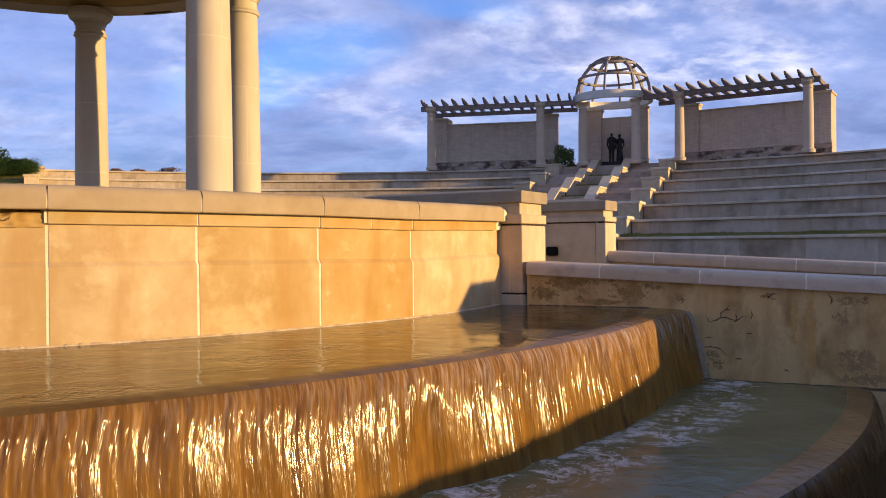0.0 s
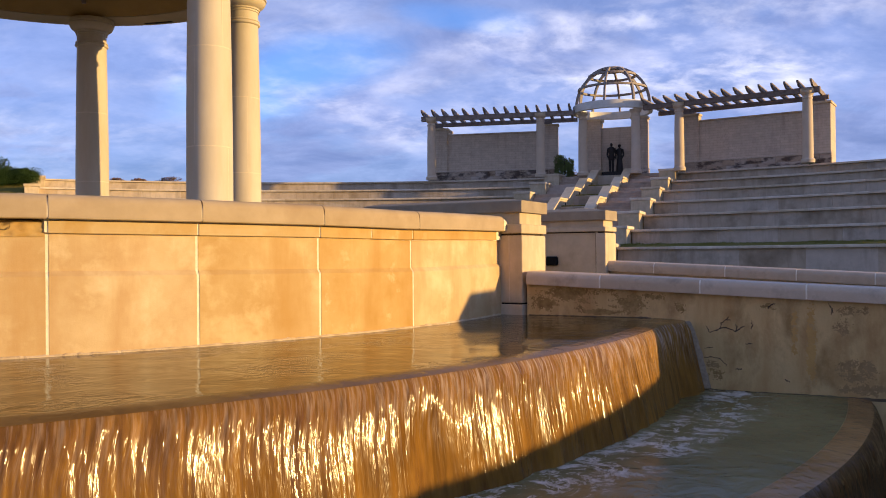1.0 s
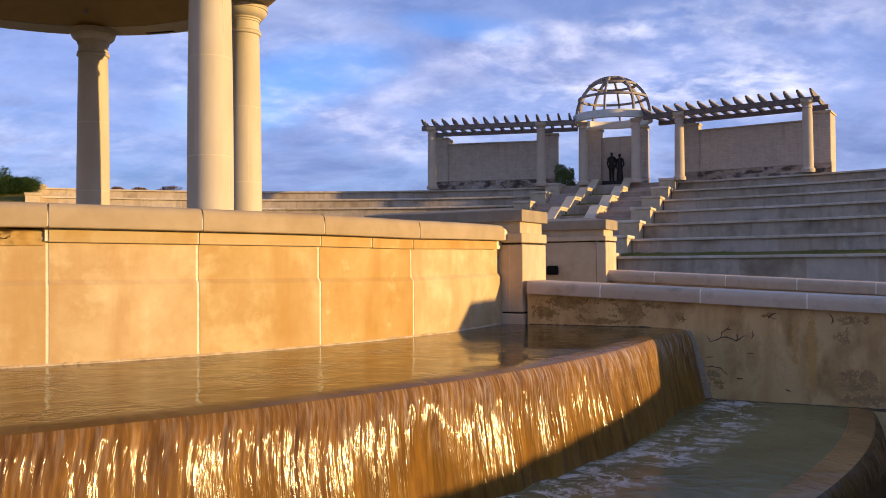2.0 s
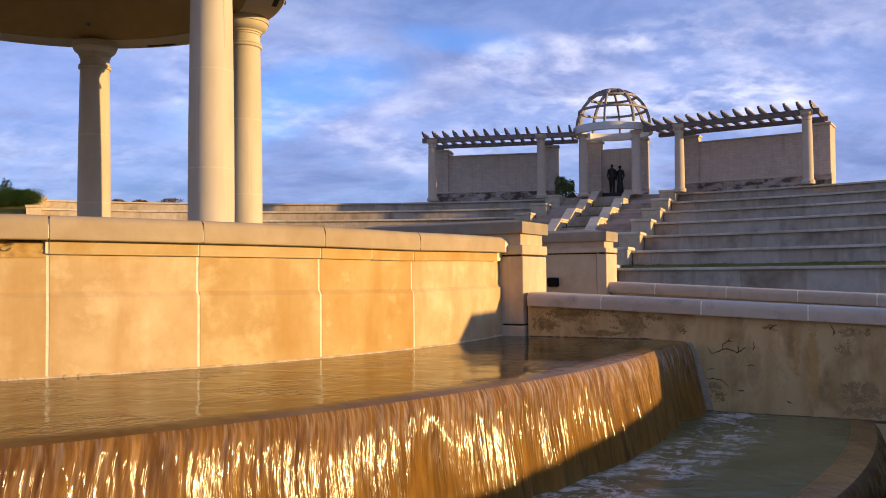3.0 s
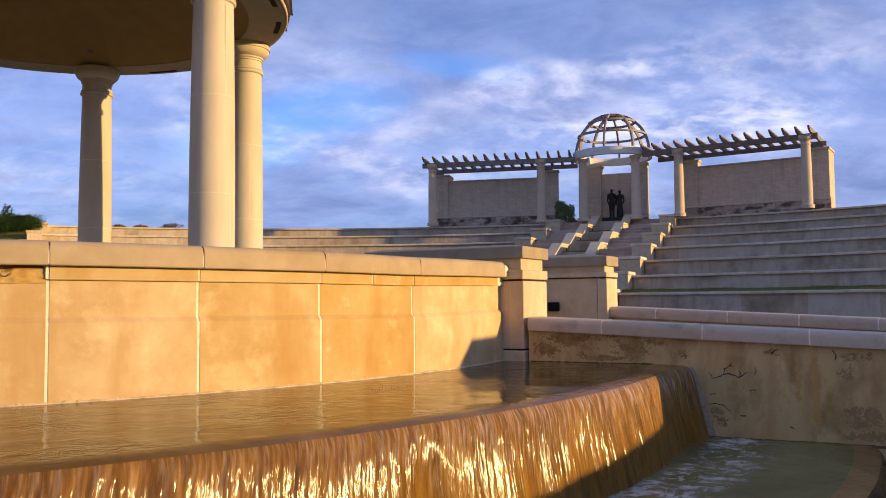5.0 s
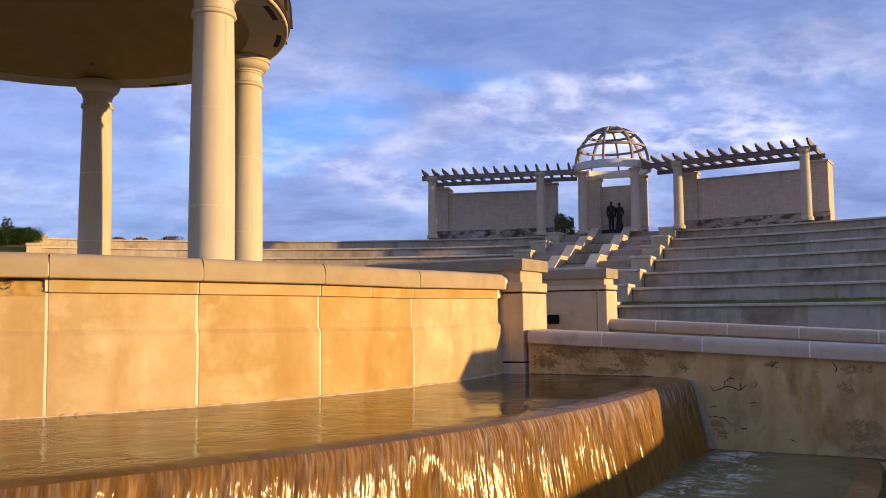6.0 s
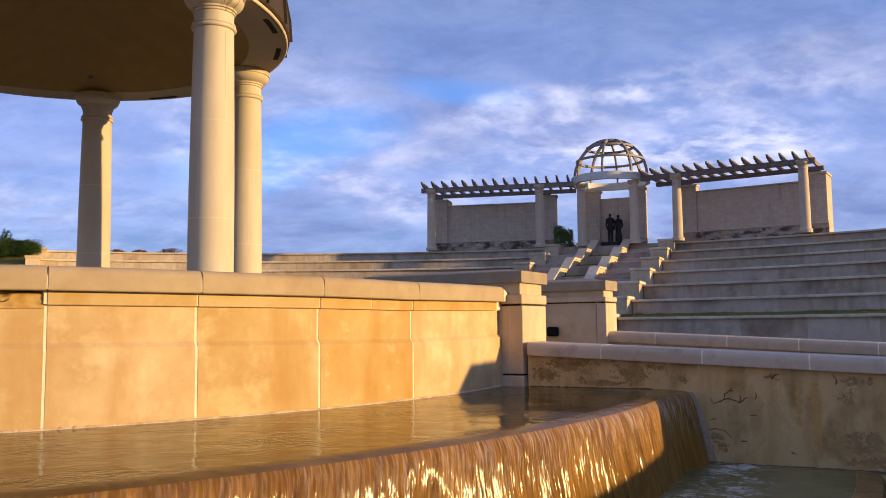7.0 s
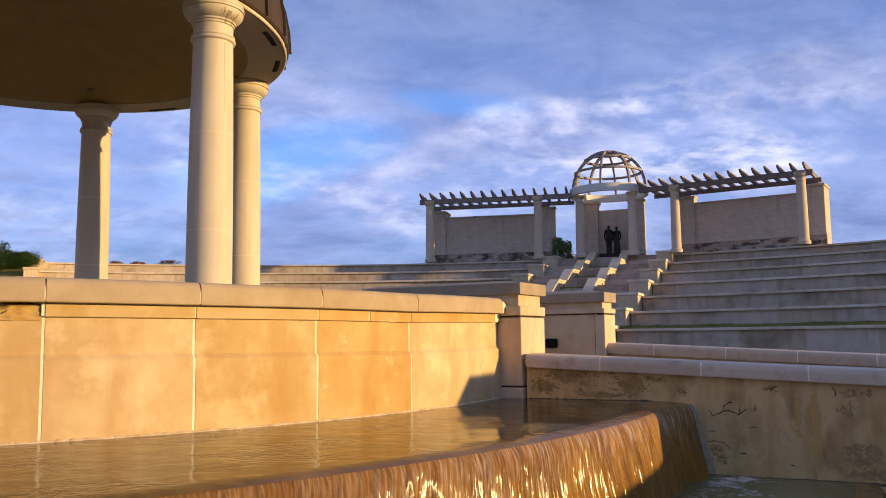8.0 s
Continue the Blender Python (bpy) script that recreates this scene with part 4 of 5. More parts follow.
# ---------------------------------------------------------------- pergola
FL = 5.06
tagged(part("upper_terrace_paving", sweep(bmesh.new(), rbox(39.9, 44.0, 4.6, FL, 0.01), -20, 20, 40), PAVING, None, m=AMPH), "paved upper terrace under the pergola", "paving", kind="structure")
small_col = [(0.33, 0), (0.33, 0.1), (0.34, 0.14), (0.31, 0.2), (0.265, 0.23), (0.26, 1.3), (0.25, 2.4), (0.228, 3.2), (0.25, 3.22), (0.25, 3.27), (0.23, 3.29), (0.23, 3.38), (0.28, 3.44), (0.32, 3.5), (0.33, 3.52), (0.33, 3.6)]
pcol = mesh(lathe(bmesh.new(), small_col, 28), "column", PERGOLA_STONE, True)
WING = math.degrees(math.atan2(1.19, 6.39))
for sg in (-1, 1):
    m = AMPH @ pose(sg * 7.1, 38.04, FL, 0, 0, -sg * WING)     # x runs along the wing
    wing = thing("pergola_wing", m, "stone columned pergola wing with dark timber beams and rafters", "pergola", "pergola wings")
    for x in (-3.25, 3.25):
        part("column", pcol, None, wing, m=pose(x, 0, 0))
        part("impost", box(bmesh.new(), x - 0.3, x + 0.3, -0.22, 0.22, 3.6, 3.72, 0.01), PALE, wing)
    lo, hi = (-3.85, 5.25) if sg < 0 else (-5.25, 3.85)
    part("front_beam", box(bmesh.new(), lo, hi, -0.12, 0.12, 3.5, 3.78, 0.01), TIMBER, wing)
    part("rear_beam", box(bmesh.new(), lo, hi, 2.45, 2.69, 3.53, 3.76, 0.01), TIMBER, wing)
    for x in (-3.47, 3.37):
        part("bearing_block", box(bmesh.new(), x - 0.35, x + 0.35, 2.4, 2.74, 3.42, 3.53, 0.01), TIMBER, wing)
    tail = [(-0.85, 4.03), (-0.78, 3.92), (-0.6, 3.88), (-0.45, 3.79), (3.0, 3.70), (3.3, 3.82), (3.35, 3.93), (-0.85, 4.06)]
    raf = mesh(prism(bmesh.new(), tail, -0.05, 0.05), "rafter", TIMBER)
    for i in range(15):
        part("rafter", raf, None, wing, m=pose(lo + 0.2 + (hi - lo - 0.5) * i / 14, 0, 0))
    a0, a1 = -sg * 2.87, sg * 2.77
    wall = tagged(part("wall_pergola_%s" % ("west" if sg < 0 else "east"), box(bmesh.new(), min(a0, a1), max(a0, a1), 2.42, 2.72, -0.1, 2.95), BRICK, None, m=m), "pale brick pergola wall with darker base course", "wall", kind="structure")
    part("coping", box(bmesh.new(), min(a0, a1), max(a0, a1), 2.36, 2.78, 2.95, 3.03, 0.01), TERRACE, wall)
    for x0, x1 in (sorted((-sg * 4.07, -sg * 2.87)), sorted((sg * 2.77, sg * 3.97))):
        deep = 3.9 if abs(x0 + x1) > 6.7 and (x0 + x1) * sg > 0 else 2.85
        part("pier", box(bmesh.new(), x0, x1, 2.3, deep, -0.1, 3.3, 0.015), BRICK, wall)
        part("pier_cap", box(bmesh.new(), x0 - 0.05, x1 + 0.05, 2.25, deep + 0.05, 3.3, 3.42, 0.01), PALE, wall)
    w0, w1 = min(-sg * 4.1, sg * 4.0), max(-sg * 4.1, sg * 4.0)
    for row, (z0, z1) in enumerate(((0.0, 0.35), (0.35, 0.66))):
        x0 = w0
        while x0 < w1 - 0.1:
            x1 = min(w1, x0 + (0.3 if row and x0 == w0 else random.uniform(0.5, 0.78)))
            part("base_stone", box(bmesh.new(), x0 + 0.004, x1 - 0.004, 2.27 - 0.015 * random.random(), 2.41, z0, z1 - 0.006, 0.008), BASE_STONE, wall)
            x0 = x1
    part("base_course", box(bmesh.new(), w0 - 0.01, w1 + 0.01, 2.235, 2.41, 0.66, 0.75, 0.01), BRICK, wall)

# ring and open dome over the middle bay
dome = thing("dome_frame", AMPH @ pose(0, 40.05, FL), "open ribbed dome on a pale ring above the statue bay", "dome")
for x in (-1.5, 1.5):
    part("column", pcol, None, dome, m=pose(x, -1.05, 0))
part("ring", sweep(bmesh.new(), rbox(2.03, 2.26, 3.61, 4.05, 0.015), 0, 360, 64), RING_WHITE, dome, "pale painted ring beam", smooth=True)
rib = bmesh.new()
for j in range(12):
    t0, t1 = radians(6 * j), radians(6 * (j + 1))
    q = [(R_ * math.cos(t), R_ * 1.03 * math.sin(t)) for R_, t in ((2.2, t0), (2.2, t1), (2.04, t1), (2.04, t0))]
    prism(rib, q, -0.05, 0.05)
bmesh.ops.remove_doubles(rib, verts=rib.verts, dist=0.0005)
rib = mesh(rib, "rib", RIB)
for i in range(8):
    part("rib", rib, None, dome, "weathered curved rib", m=pose(0, 0, 4.05, 0, 0, 45 * i - 0.5))
for lat, t, w in ((26, 0.12, 0.08), (52, 0.12, 0.08), (73, 0.15, 0.40)):
    c, h = 2.12 * math.cos(radians(lat)), 2.18 * math.sin(radians(lat))
    part("hoop", sweep(bmesh.new(), rbox(c - w, c + 0.07, 4.05 + h - t / 2, 4.05 + h + t / 2, 0.01), 0, 360, 48), RIB, dome, "weathered hoop of the dome")
wall = tagged(part("wall_statue_bay", box(bmesh.new(), -0.9, 0.9, 41.25, 41.55, FL - 0.1, 8.05), BRICK, None, m=AMPH), "pale brick wall behind the statue between two piers", "wall", kind="structure")
for x0, x1 in ((-1.8, -0.9), (0.9, 1.8)):
    part("pier", box(bmesh.new(), x0, x1, 41.0, 41.7, FL - 0.1, 8.45, 0.015), BRICK, wall)
    part("pier_cap", box(bmesh.new(), x0 - 0.06, x1 + 0.06, 40.94, 41.76, 8.45, 8.58, 0.01), PALE, wall)
    part("pier_base", box(bmesh.new(), x0 - 0.03, x1 + 0.03, 40.97, 41.73, FL - 0.1, FL + 0.5, 0.02), BASE_STONE, wall)

# ---------------------------------------------------------------- statue
def limb(bm, p, q, r0, r1, n=10):
    """Tapered rounded limb from p to q."""
    p, q = Vector(p), Vector(q)
    d = q - p
    t = lathe(bmesh.new(), [(r0 * 0.55, -r0 * 0.5), (r0, 0.0), ((r0 + r1) / 2, d.length / 2), (r1, d.length), (r1 * 0.55, d.length + r1 * 0.5)], n)
    bmesh.ops.transform(t, matrix=Matrix.Translation(p) @ Vector((0, 0, 1)).rotation_difference(d.normalized()).to_matrix().to_4x4(), verts=t.verts)
    tmp = bpy.data.meshes.new("tmp")
    t.to_mesh(tmp); t.free()
    bm.from_mesh(tmp)
    bpy.data.meshes.remove(tmp)


def figure(bm, x, y, h, turn, skirt):
    """Plain standing form: legs or skirt, coat, arms and head."""
    b2 = bmesh.new()
    if skirt:
        prof = [(0.15, 0.02), (0.23, 0.05), (0.22, 0.2), (0.19, 0.38), (0.155, 0.56), (0.17, 0.66), (0.185, 0.76), (0.16, 0.82), (0.07, 0.85), (0.055, 0.87)]
    else:
        for sx in (-1, 1):
            limb(b2, (sx * 0.085, 0, 0.02), (sx * 0.095, 0, 0.5 * h), 0.07, 0.1)
            limb(b2, (sx * 0.085, -0.1, 0.04), (sx * 0.085, 0.03, 0.04), 0.045, 0.055)
        prof = [(0.18, 0.40), (0.205, 0.42), (0.19, 0.52), (0.18, 0.6), (0.205, 0.72), (0.215, 0.79), (0.17, 0.835), (0.07, 0.855), (0.06, 0.87)]
    t = lathe(bmesh.new(), [(r, z * h) for r, z in prof], 20)
    for v in t.verts:
        v.co.y *= 0.66
    tmp = bpy.data.meshes.new("tmp")
    t.to_mesh(tmp); t.free()
    b2.from_mesh(tmp)
    bpy.data.meshes.remove(tmp)
    for sx in (-1, 1):
        limb(b2, (sx * 0.21, 0, 0.79 * h), (sx * 0.27, 0.03, 0.6 * h), 0.062, 0.052)
        limb(b2, (sx * 0.27, 0.03, 0.6 * h), (sx * 0.2, -0.1, 0.47 * h), 0.05, 0.042)
    limb(b2, (0, -0.01, 0.895 * h), (0, -0.015, 0.945 * h), 0.085, 0.088 if not skirt else 0.1, 14)
    bmesh.ops.transform(b2, matrix=pose(x, y, 0, 0, 0, turn) @ Matrix.Diagonal((0.9, 0.9, 1, 1)), verts=b2.verts)
    tmp = bpy.data.meshes.new("tmp")
    b2.to_mesh(tmp); b2.free()
    bm.from_mesh(tmp)
    bpy.data.meshes.remove(tmp)


bm = bmesh.new()
figure(bm, -0.12, 0.0, 1.76, 12, False)
figure(bm, 0.34, 0.05, 1.66, -14, True)
box(bm, -0.6, 0.85, -0.4, 0.45, -0.25, 0.02, 0.02)
tagged(part("statue", bm, BRONZE, None, m=AMPH @ pose(-0.05, 40.5, FL + 0.26), smooth=True), "dark bronze statue of two standing forms on a plinth", "statue")

# ---------------------------------------------------------------- planting


def leaves(bm, centre, radii, n, size, rng, lumps=7):
    blobs = [(Vector((rng.uniform(-0.6, 0.6), rng.uniform(-0.6, 0.6), rng.uniform(-0.5, 0.6))), rng.uniform(0.35, 0.6)) for _ in range(lumps)]
    for _ in range(n):
        c, k = rng.choice(blobs)
        d = Vector((rng.gauss(0, 1), rng.gauss(0, 1), rng.gauss(0, 1))).normalized() * k * rng.uniform(0.55, 1.08)
        p = c + d
        p = Vector((centre[0] + p.x * radii[0], centre[1] + p.y * radii[1], centre[2] + p.z * radii[2]))
        q = Euler((rng.uniform(0, 6.3), rng.uniform(0, 6.3), rng.uniform(0, 6.3))).to_matrix()
        s = size * rng.uniform(0.6, 1.3)
        bm.faces.new([bm.verts.new(p + q @ Vector(v)) for v in ((-s, 0, 0), (0, -s * 0.45, 0.1 * s), (s, 0, 0), (0, s * 0.45, 0.1 * s))])
    return bm


def leaf_part(name, bm, material, parent):
    me = bpy.data.meshes.new(name)
    bm.to_mesh(me)
    bm.free()
    me.materials.append(material)
    ob = new(name, me)
    ob.parent = parent
    return ob


rng = random.Random(5)


def shrub(name, place, radii, n, size, material, label, category="shrub", lumps=7):
    th = thing(name, pose(*place), label, category)
    bm = bmesh.new()
    for i in range(5):
        a = rng.uniform(0, 6.28)
        tip = Vector((math.cos(a) * radii[0] * 0.5, math.sin(a) * radii[1] * 0.5, radii[2] * 1.1))
        m = Matrix.Translation((0, 0, -0.05)) @ Vector((0, 0, 1)).rotation_difference(tip.normalized()).to_matrix().to_4x4()
        t = lathe(bmesh.new(), [(0.03, 0), (0.02, tip.length * 0.6), (0.006, tip.length)], 6)
        bmesh.ops.transform(t, matrix=m, verts=t.verts)
        tmp = bpy.data.meshes.new("tmp"); t.to_mesh(tmp); t.free(); bm.from_mesh(tmp); bpy.data.meshes.remove(tmp)
    part("stem", bm, BARK, th)
    leaf_part("foliage", leaves(bmesh.new(), (0, 0, radii[2] * 1.0), radii, n, size, rng, lumps), material, th)
    return th


for b, r, h, w, z in ((-26.95, 38.8, 0.53, 1.15, 4.50), (-28.8, 38.9, 0.57, 1.5, 4.42), (-30.7, 39.1, 0.62, 1.5, 4.3), (-32.6, 39.4, 0.65, 1.5, 4.1)):
    p = spot(r, b, z)
    shrub("hedge_bush", p, (w, 0.9, h), 22000, 0.034, LEAF, "dense dark green clipped hedge bush on the lawn", "bush", 44)
p = spot(44.5, -27.9, 5.0)
tree = thing("young_tree", pose(*p), "small feathery green tree behind the hedge", "tree")
part("trunk", lathe(bmesh.new(), [(0.06, 0), (0.045, 0.9), (0.01, 1.7)], 8), BARK, tree)
leaf_part("crown", leaves(bmesh.new(), (0, 0, 1.15), (0.42, 0.42, 0.62), 520, 0.06, rng, 9), LEAF, tree)
for b, w, h in ((-19.6, 0.5, 0.2), (-17.9, 0.6, 0.17), (-15.7, 0.9, 0.25)):
    shrub("low_shrub", spot(41.6, b, 5.04), (w, 0.4, h), 700, 0.05, LEAF_RED, "low reddish green shrub above the top terrace", "shrub", 8)
shrub("low_shrub", (18.9, 42.6, 5.04), (0.3, 0.3, 0.15), 200, 0.05, LEAF, "low green shrub beside the pergola", "shrub", 5)
tree = thing("small_tree", pose(7.35, 50.0, 5.03), "small bushy green tree behind the pergola", "tree")
part("trunk", lathe(bmesh.new(), [(0.06, 0), (0.05, 0.6), (0.015, 1.2)], 8), BARK, tree)
leaf_part("crown", leaves(bmesh.new(), (0, 0, 0.78), (0.62, 0.55, 0.72), 4200, 0.05, rng, 10), LEAF_LIGHT, tree)
shrub("low_shrub", (8.0, 50.6, 5.03), (0.5, 0.4, 0.28), 500, 0.05, mat("autumn_leaves", (0.24, 0.12, 0.03), (0.12, 0.07, 0.02), 0.7, 5, 0.0), "ochre autumn shrub beside the small tree", "shrub", 6)

# uneven grass along the first terrace
blades = bmesh.new()
for i in range(9000):
    r, b = rng.uniform(22.95, 24.6), radians(rng.uniform(30.5, 56.5))
    h, w, a = rng.uniform(0.015, 0.06) * (0.5 + abs(noise.noise((b * 60, 0, 0))) * 2), 0.012, rng.uniform(0, 6.28)
    z = 0.80 + 0.14 * min(1.0, (r - 22.5) / 1.4) - 0.01
    x, y = r * math.sin(b), r * math.cos(b)
    dx, dy = w * math.cos(a), w * math.sin(a)
    blades.faces.new([blades.verts.new(v) for v in ((x - dx, y - dy, z), (x + dx, y + dy, z), (x + rng.uniform(-0.04, 0.04), y + rng.uniform(-0.04, 0.04), z + h))])
tagged(leaf_part("grass_blades", blades, mat("grass_blades", (0.22, 0.20, 0.05), (0.13, 0.13, 0.035), 0.8, 9, 0.0, spec=0.05), None), "uneven olive green grass along the terrace", "grass", kind="stuff").matrix_world = POOL

# ---------------------------------------------------------------- wear on the near walls


def crack(bm, p0, heading, length, width, rng, kids=2):
    x, z = p0
    left = []
    steps = max(4, int(length / 0.022))
    for i in range(steps + 1):
        w = width * (1 - i / steps) * rng.uniform(0.5, 1.3) + 0.0008
        left.append((x, z, w, heading))
        heading += rng.gauss(0, 0.45)
        x += math.cos(heading) * length / steps
        z += math.sin(heading) * length / steps
        if kids and rng.random() < 0.22:
            crack(bm, (x, z), heading + rng.choice((-1, 1)) * rng.uniform(0.5, 1.2), length * 0.4, width * 0.6, rng, kids - 1)
    vs = [(bm.verts.new((a - math.sin(h) * w, 0, c + math.cos(h) * w)), bm.verts.new((a + math.sin(h) * w, 0, c - math.cos(h) * w))) for a, c, w, h in left]
    for (a, b), (c, d) in zip(vs[:-1], vs[1:]):
        bm.faces.new((a, b, d, c))


crng = random.Random(11)


def fissure(line, width):
    """Jagged crack through a few turning points, thinning to its ends."""
    pts = []
    for (x0, z0), (x1, z1) in zip(line[:-1], line[1:]):
        for i in range(5):
            u = i / 5
            pts.append((x0 + (x1 - x0) * u + crng.gauss(0, 0.0035), z0 + (z1 - z0) * u + crng.gauss(0, 0.0035)))
    pts.append(line[-1])
    bm, prev, last = bmesh.new(), None, len(pts) - 1
    for i, (x, z) in enumerate(pts):
        w = width * (0.35 + 0.65 * min(1.0, 4 * i / last, 4 * (last - i) / last)) * crng.uniform(0.5, 1.3)
        d = Vector((pts[min(i + 1, last)][0] - pts[max(i - 1, 0)][0], pts[min(i + 1, last)][1] - pts[max(i - 1, 0)][1])).normalized()
        row = (bm.verts.new((x - d.y * w, 0, z + d.x * w)), bm.verts.new((x + d.y * w, 0, z - d.x * w)))
        if prev:
            bm.faces.new((prev[0], prev[1], row[1], row[0]))
        prev = row
    return bm


for width, line in ((0.006, ((1.70, -0.06), (1.735, -0.12), (1.83, -0.076), (1.88, -0.07), (1.96, -0.104), (2.0, -0.066), (2.04, -0.05))),
                    (0.005, ((1.825, -0.077), (1.84, -0.03), (1.87, -0.003), (1.905, 0.034))), (0.004, ((1.87, -0.003), (1.92, -0.002))),
                    (0.004, ((1.962, -0.104), (1.972, -0.057), (1.957, -0.037))), (0.004, ((2.09, 0.0), (2.103, -0.04), (2.093, -0.08))),
                    (0.005, ((1.68, -0.353), (1.76, -0.344), (1.83, -0.362), (1.88, -0.42))), (0.004, ((1.69, -0.264), (1.76, -0.256))),
                    (0.004, ((2.04, -0.209), (2.106, -0.212))), (0.006, ((1.96, -0.449), (2.008, -0.436))), (0.005, ((2.37, -0.514), (2.412, -0.542))),
                    (0.006, ((2.237, 0.113), (2.261, 0.144), (2.30, 0.155))), (0.006, ((2.735, 0.162), (2.757, 0.113), (2.748, 0.064)))):
    part("crack", fissure(line, width), CRACK, side_a, "dark branching crack", m=pose(0, 0.0575, 0))


def ragged(cx, cz, w, h, seed, thin=0.0, cell=0.006):
    """Ragged patch of small cells with an uneven outline, in the wall's plane."""
    bm = bmesh.new()
    nx, nz = int(w / cell), int(h / cell)
    vs = {}
    for i in range(nx):
        for j in range(nz):
            u, v = 2 * (i + 0.5) / nx - 1, 2 * (j + 0.5) / nz - 1
            x, z = cx + u * w / 2, cz + v * h / 2
            k = noise.noise((x * 9, z * 13, seed)) * 0.75 + noise.noise((x * 26, z * 34, seed + 4)) * 0.6 + noise.noise((x * 70, z * 80, seed + 9)) * 0.7
            if 1 - u * u - v * v + k - thin < 0.45:
                continue
            for c in ((i, j), (i + 1, j), (i + 1, j + 1), (i, j + 1)):
                if c not in vs:
                    vs[c] = bm.verts.new((cx - w / 2 + w * (c[0] + 0.35 * noise.noise((c[0] * 0.7, c[1] * 0.9, 1.5))) / nx, 0, cz - h / 2 + h * (c[1] + 0.35 * noise.noise((c[0] * 0.8, c[1] * 0.7, 8.5))) / nz))
            bm.faces.new([vs[c] for c in ((i, j), (i + 1, j), (i + 1, j + 1), (i, j + 1))])
    return bm


for cx, cz, w, h, sd, thin, mt in ((0.14, 0.13, 0.34, 0.24, 1.0, 0.1, ALGAE), (0.36, 0.2, 0.5, 0.16, 4.0, 0.2, ALGAE), (0.56, 0.13, 0.3, 0.2, 2.0, 0.35, ALGAE), (0.98, 0.13, 0.46, 0.24, 3.0, 0.2, ALGAE), (1.24, 0.2, 0.42, 0.08, 5.0, 0.25, ALGAE),
                                   (1.46, 0.11, 0.16, 0.16, 6.0, 0.3, ALGAE), (2.24, 0.13, 0.2, 0.12, 8.0, 0.4, ALGAE), (1.76, -0.5, 0.26, 0.2, 13.0, 0.5, ALGAE),
                                   (0.42, 0.245, 0.9, 0.09, 16.0, 0.1, ALGAE), (0.78, 0.05, 0.7, 0.09, 17.0, 0.3, ALGAE), (2.59, -0.2, 0.10, 0.85, 18.0, 0.0, RUST), (2.45, -0.1, 0.07, 0.6, 19.0, 0.2, RUST),
                                   (2.95, -0.41, 0.36, 0.22, 7.0, 0.0, RAW), (3.04, -0.57, 0.5, 0.14, 9.0, 0.2, RAW), (2.92, 0.1, 0.4, 0.12, 11.0, 0.35, RAW), (2.84, -0.05, 0.2, 0.22, 12.0, 0.35, RAW), (1.76, -0.40, 0.2, 0.14, 14.0, 0.4, RAW), (3.5, 0.02, 0.7, 0.2, 15.0, 0.2, RAW)):
    part("stain_patch", ragged(cx, cz, w, h, sd, thin), mt, side_a, "ragged brown stain" if mt is ALGAE else "orange rust run" if mt is RUST else "patch of lost facing", m=pose(0, 0.0580, 0))
# wet tide marks along the water's edge
for x0, x1, z0 in ((-0.02, 1.2, 0.0), (1.62, 4.6, -0.645)):
    bm = bmesh.new()
    prev = None
    for i in range(160):
        x = x0 + (x1 - x0) * i / 159
        h = 0.006 + 0.006 * noise.noise((x * 5, z0, 1.0)) + 0.006 * noise.noise((x * 24, z0, 6.0))
        row = [bm.verts.new((x, 0.0572, z0 - 0.02)), bm.verts.new((x, 0.0572, z0 + max(0.004, h)))]
        if prev:
            bm.faces.new((prev[0], row[0], row[1], prev[1]))
        prev = row
    part("tide_mark", bm, WET, side_a, "dark wet line at the water")
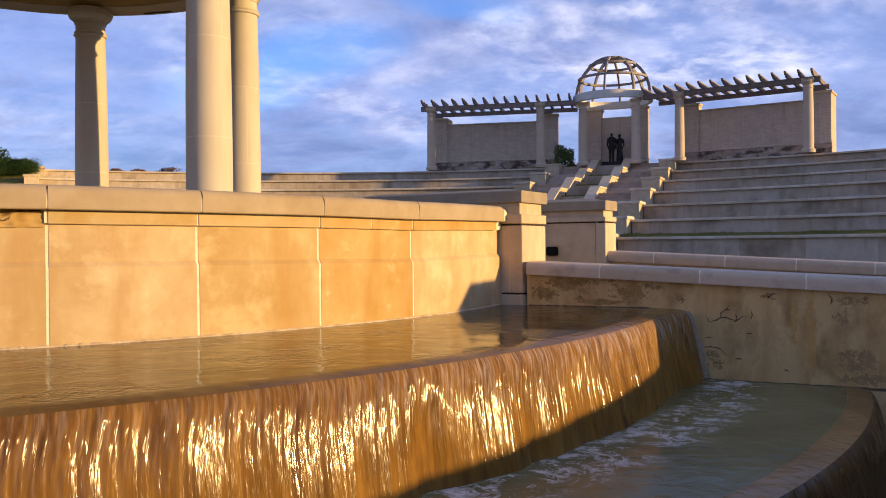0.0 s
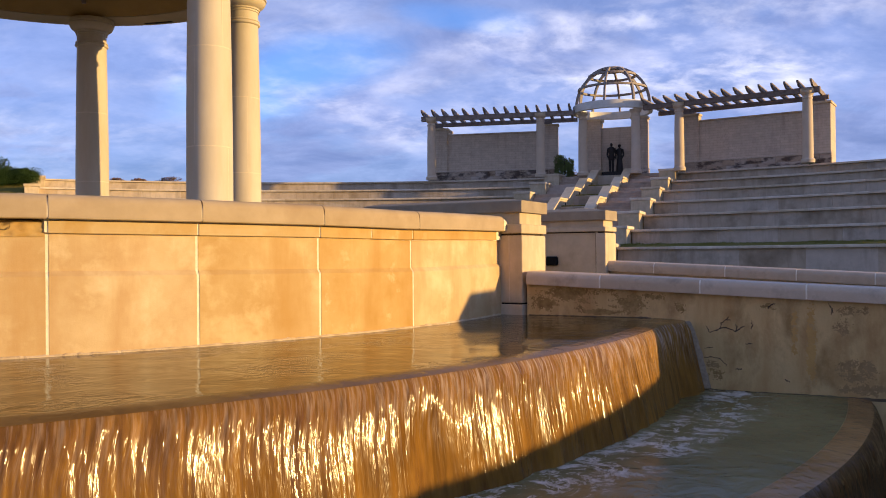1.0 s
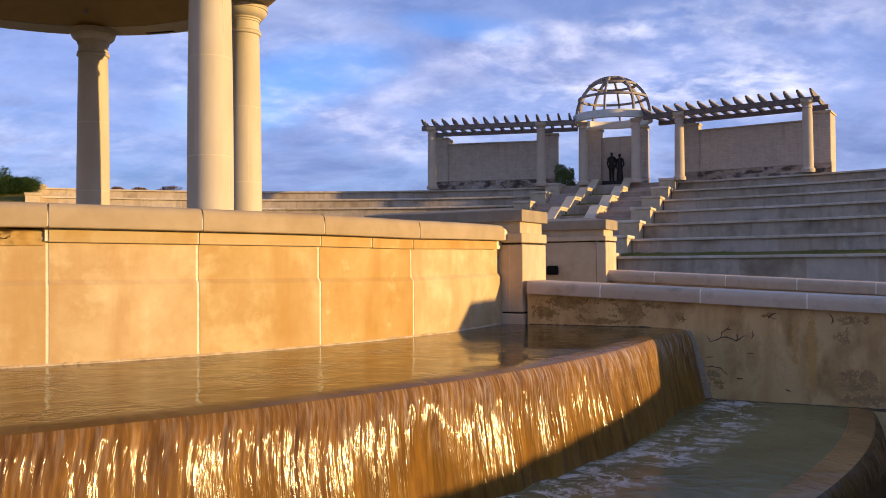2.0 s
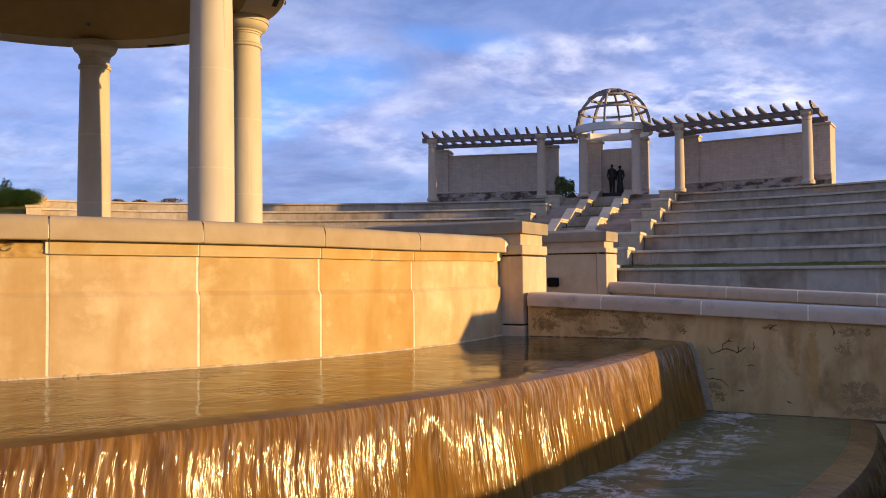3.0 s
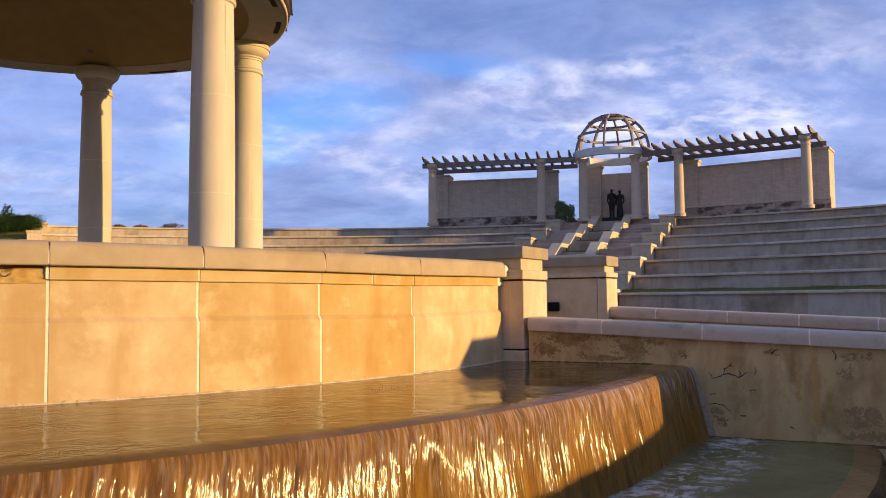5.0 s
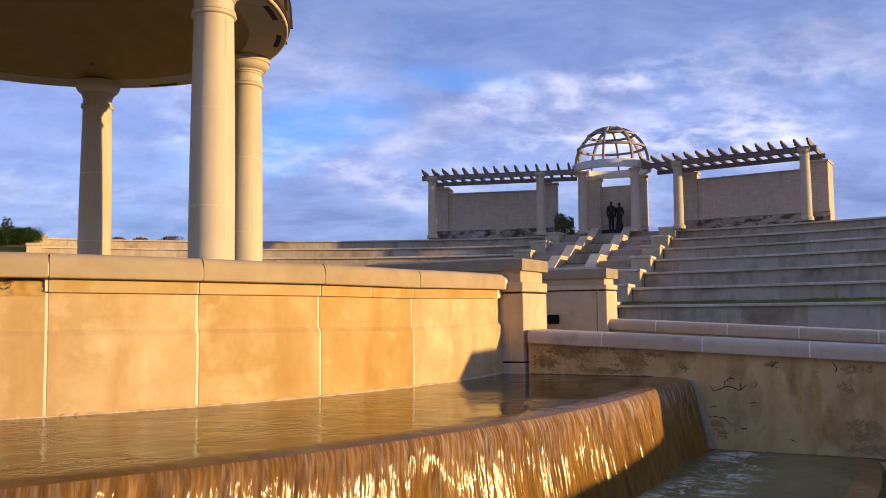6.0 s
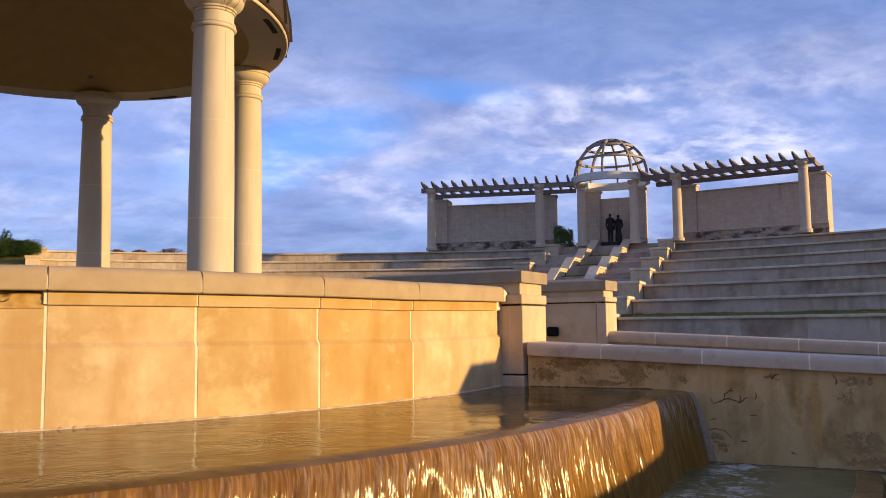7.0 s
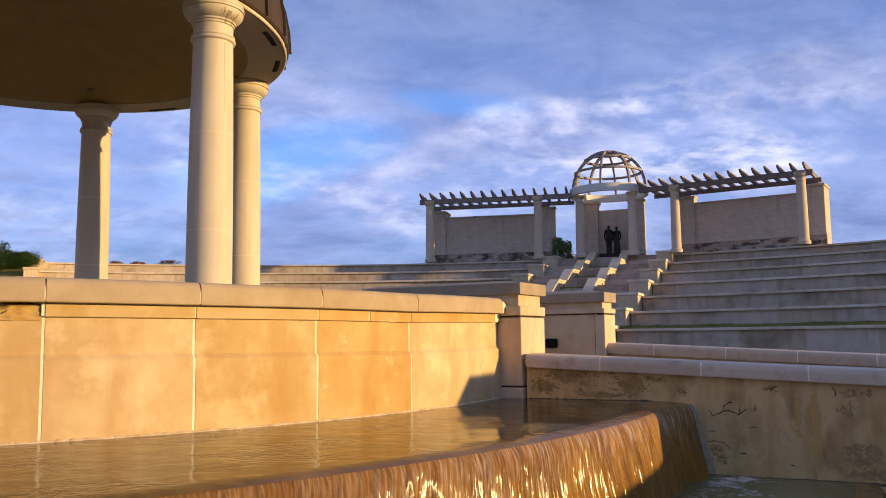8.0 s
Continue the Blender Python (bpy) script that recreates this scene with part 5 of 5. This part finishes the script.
# wet film where the fall meets the side wall
bm = bmesh.new()
prev = None
for i in range(60):
    u = i / 59
    z = -0.025 - 0.615 * u
    x = 1.50 + 0.15 * u ** 0.6
    w = 0.045 + 0.045 * u + 0.012 * noise.noise((z * 14, 0, 2))
    row = [bm.verts.new((x, 0.045, z)), bm.verts.new((x + w * 0.5, 0.044, z + 0.004)), bm.verts.new((x + w, 0.0575, z + 0.006))]
    if prev:
        for j in range(2):
            bm.faces.new((prev[j], row[j], row[j + 1], prev[j + 1]))
    prev = row
part("splash_film", bm, mat("wet_lime_film", (0.40, 0.31, 0.20), (0.22, 0.165, 0.10), 0.3, 30, 0.4, 80, spec=0.35), side_a, "pale wet film beside the fall", smooth=True)
# lime crust at the waterline of the front wall
bm = bmesh.new()
prev = None
for i in range(700):
    a = radians(113.5 + 117 * i / 699)
    h = 0.006 + 0.010 * max(0.0, noise.noise((a * 60, 2.0, 0))) + 0.010 * noise.noise((a * 260, 5.0, 0))
    row = [bm.verts.new((r * math.sin(a), r * math.cos(a), z)) for r, z in ((6.9, -0.02), (6.912, -0.01), (6.910, max(0.003, h)), (6.9, max(0.006, h) + 0.006))]
    if prev:
        for j in range(3):
            bm.faces.new((prev[j], row[j], row[j + 1], prev[j + 1]))
    prev = row
part("lime_crust", bm, LIME, front_wall, "pale lime crust at the waterline")
# broken stretch of the band course, with a hollow under the coping
bm = bmesh.new()
grid = []
for i in range(90):
    b = 151.66 + 7.75 * i / 89
    a = radians(b)
    line = []
    for j in range(13):
        z = 0.748 + 0.105 * j / 12
        edge = 0.836 - 0.0045 * (b - 151.6) + 0.008 * noise.noise((b * 1.4, 0.3, 0)) - 0.02 * max(0.0, 1 - abs(b - 153.6) / 0.45)
        r = 6.884 + 0.010 * noise.noise((a * 120, z * 45, 1.0)) + 0.004 * noise.noise((a * 420, z * 160, 2.0))
        if z > edge:
            r -= min(0.06, 2.2 * (z - edge))
        line.append(bm.verts.new((r * math.sin(a), r * math.cos(a), z)))
    grid.append(line)
for i in range(89):
    for j in range(12):
        bm.faces.new((grid[i][j], grid[i + 1][j], grid[i + 1][j + 1], grid[i][j + 1]))
part("broken_band", bm, WALL_STONE, front_wall, "rough broken band stone", smooth=True)
for b, x, z, h, l, w in ((155.2, -0.05, 0.85, -0.5, 0.16, 0.005), (154.0, 0.0, 0.815, -2.4, 0.09, 0.003)):
    bm = bmesh.new()
    crack(bm, (x, z), h, l, w, crng, 1)
    part("crack", bm, CRACK, front_wall, "dark crack in the broken band", m=pose(0, 0, 0, 0, 0, -b) @ pose(0, 6.893, 0))
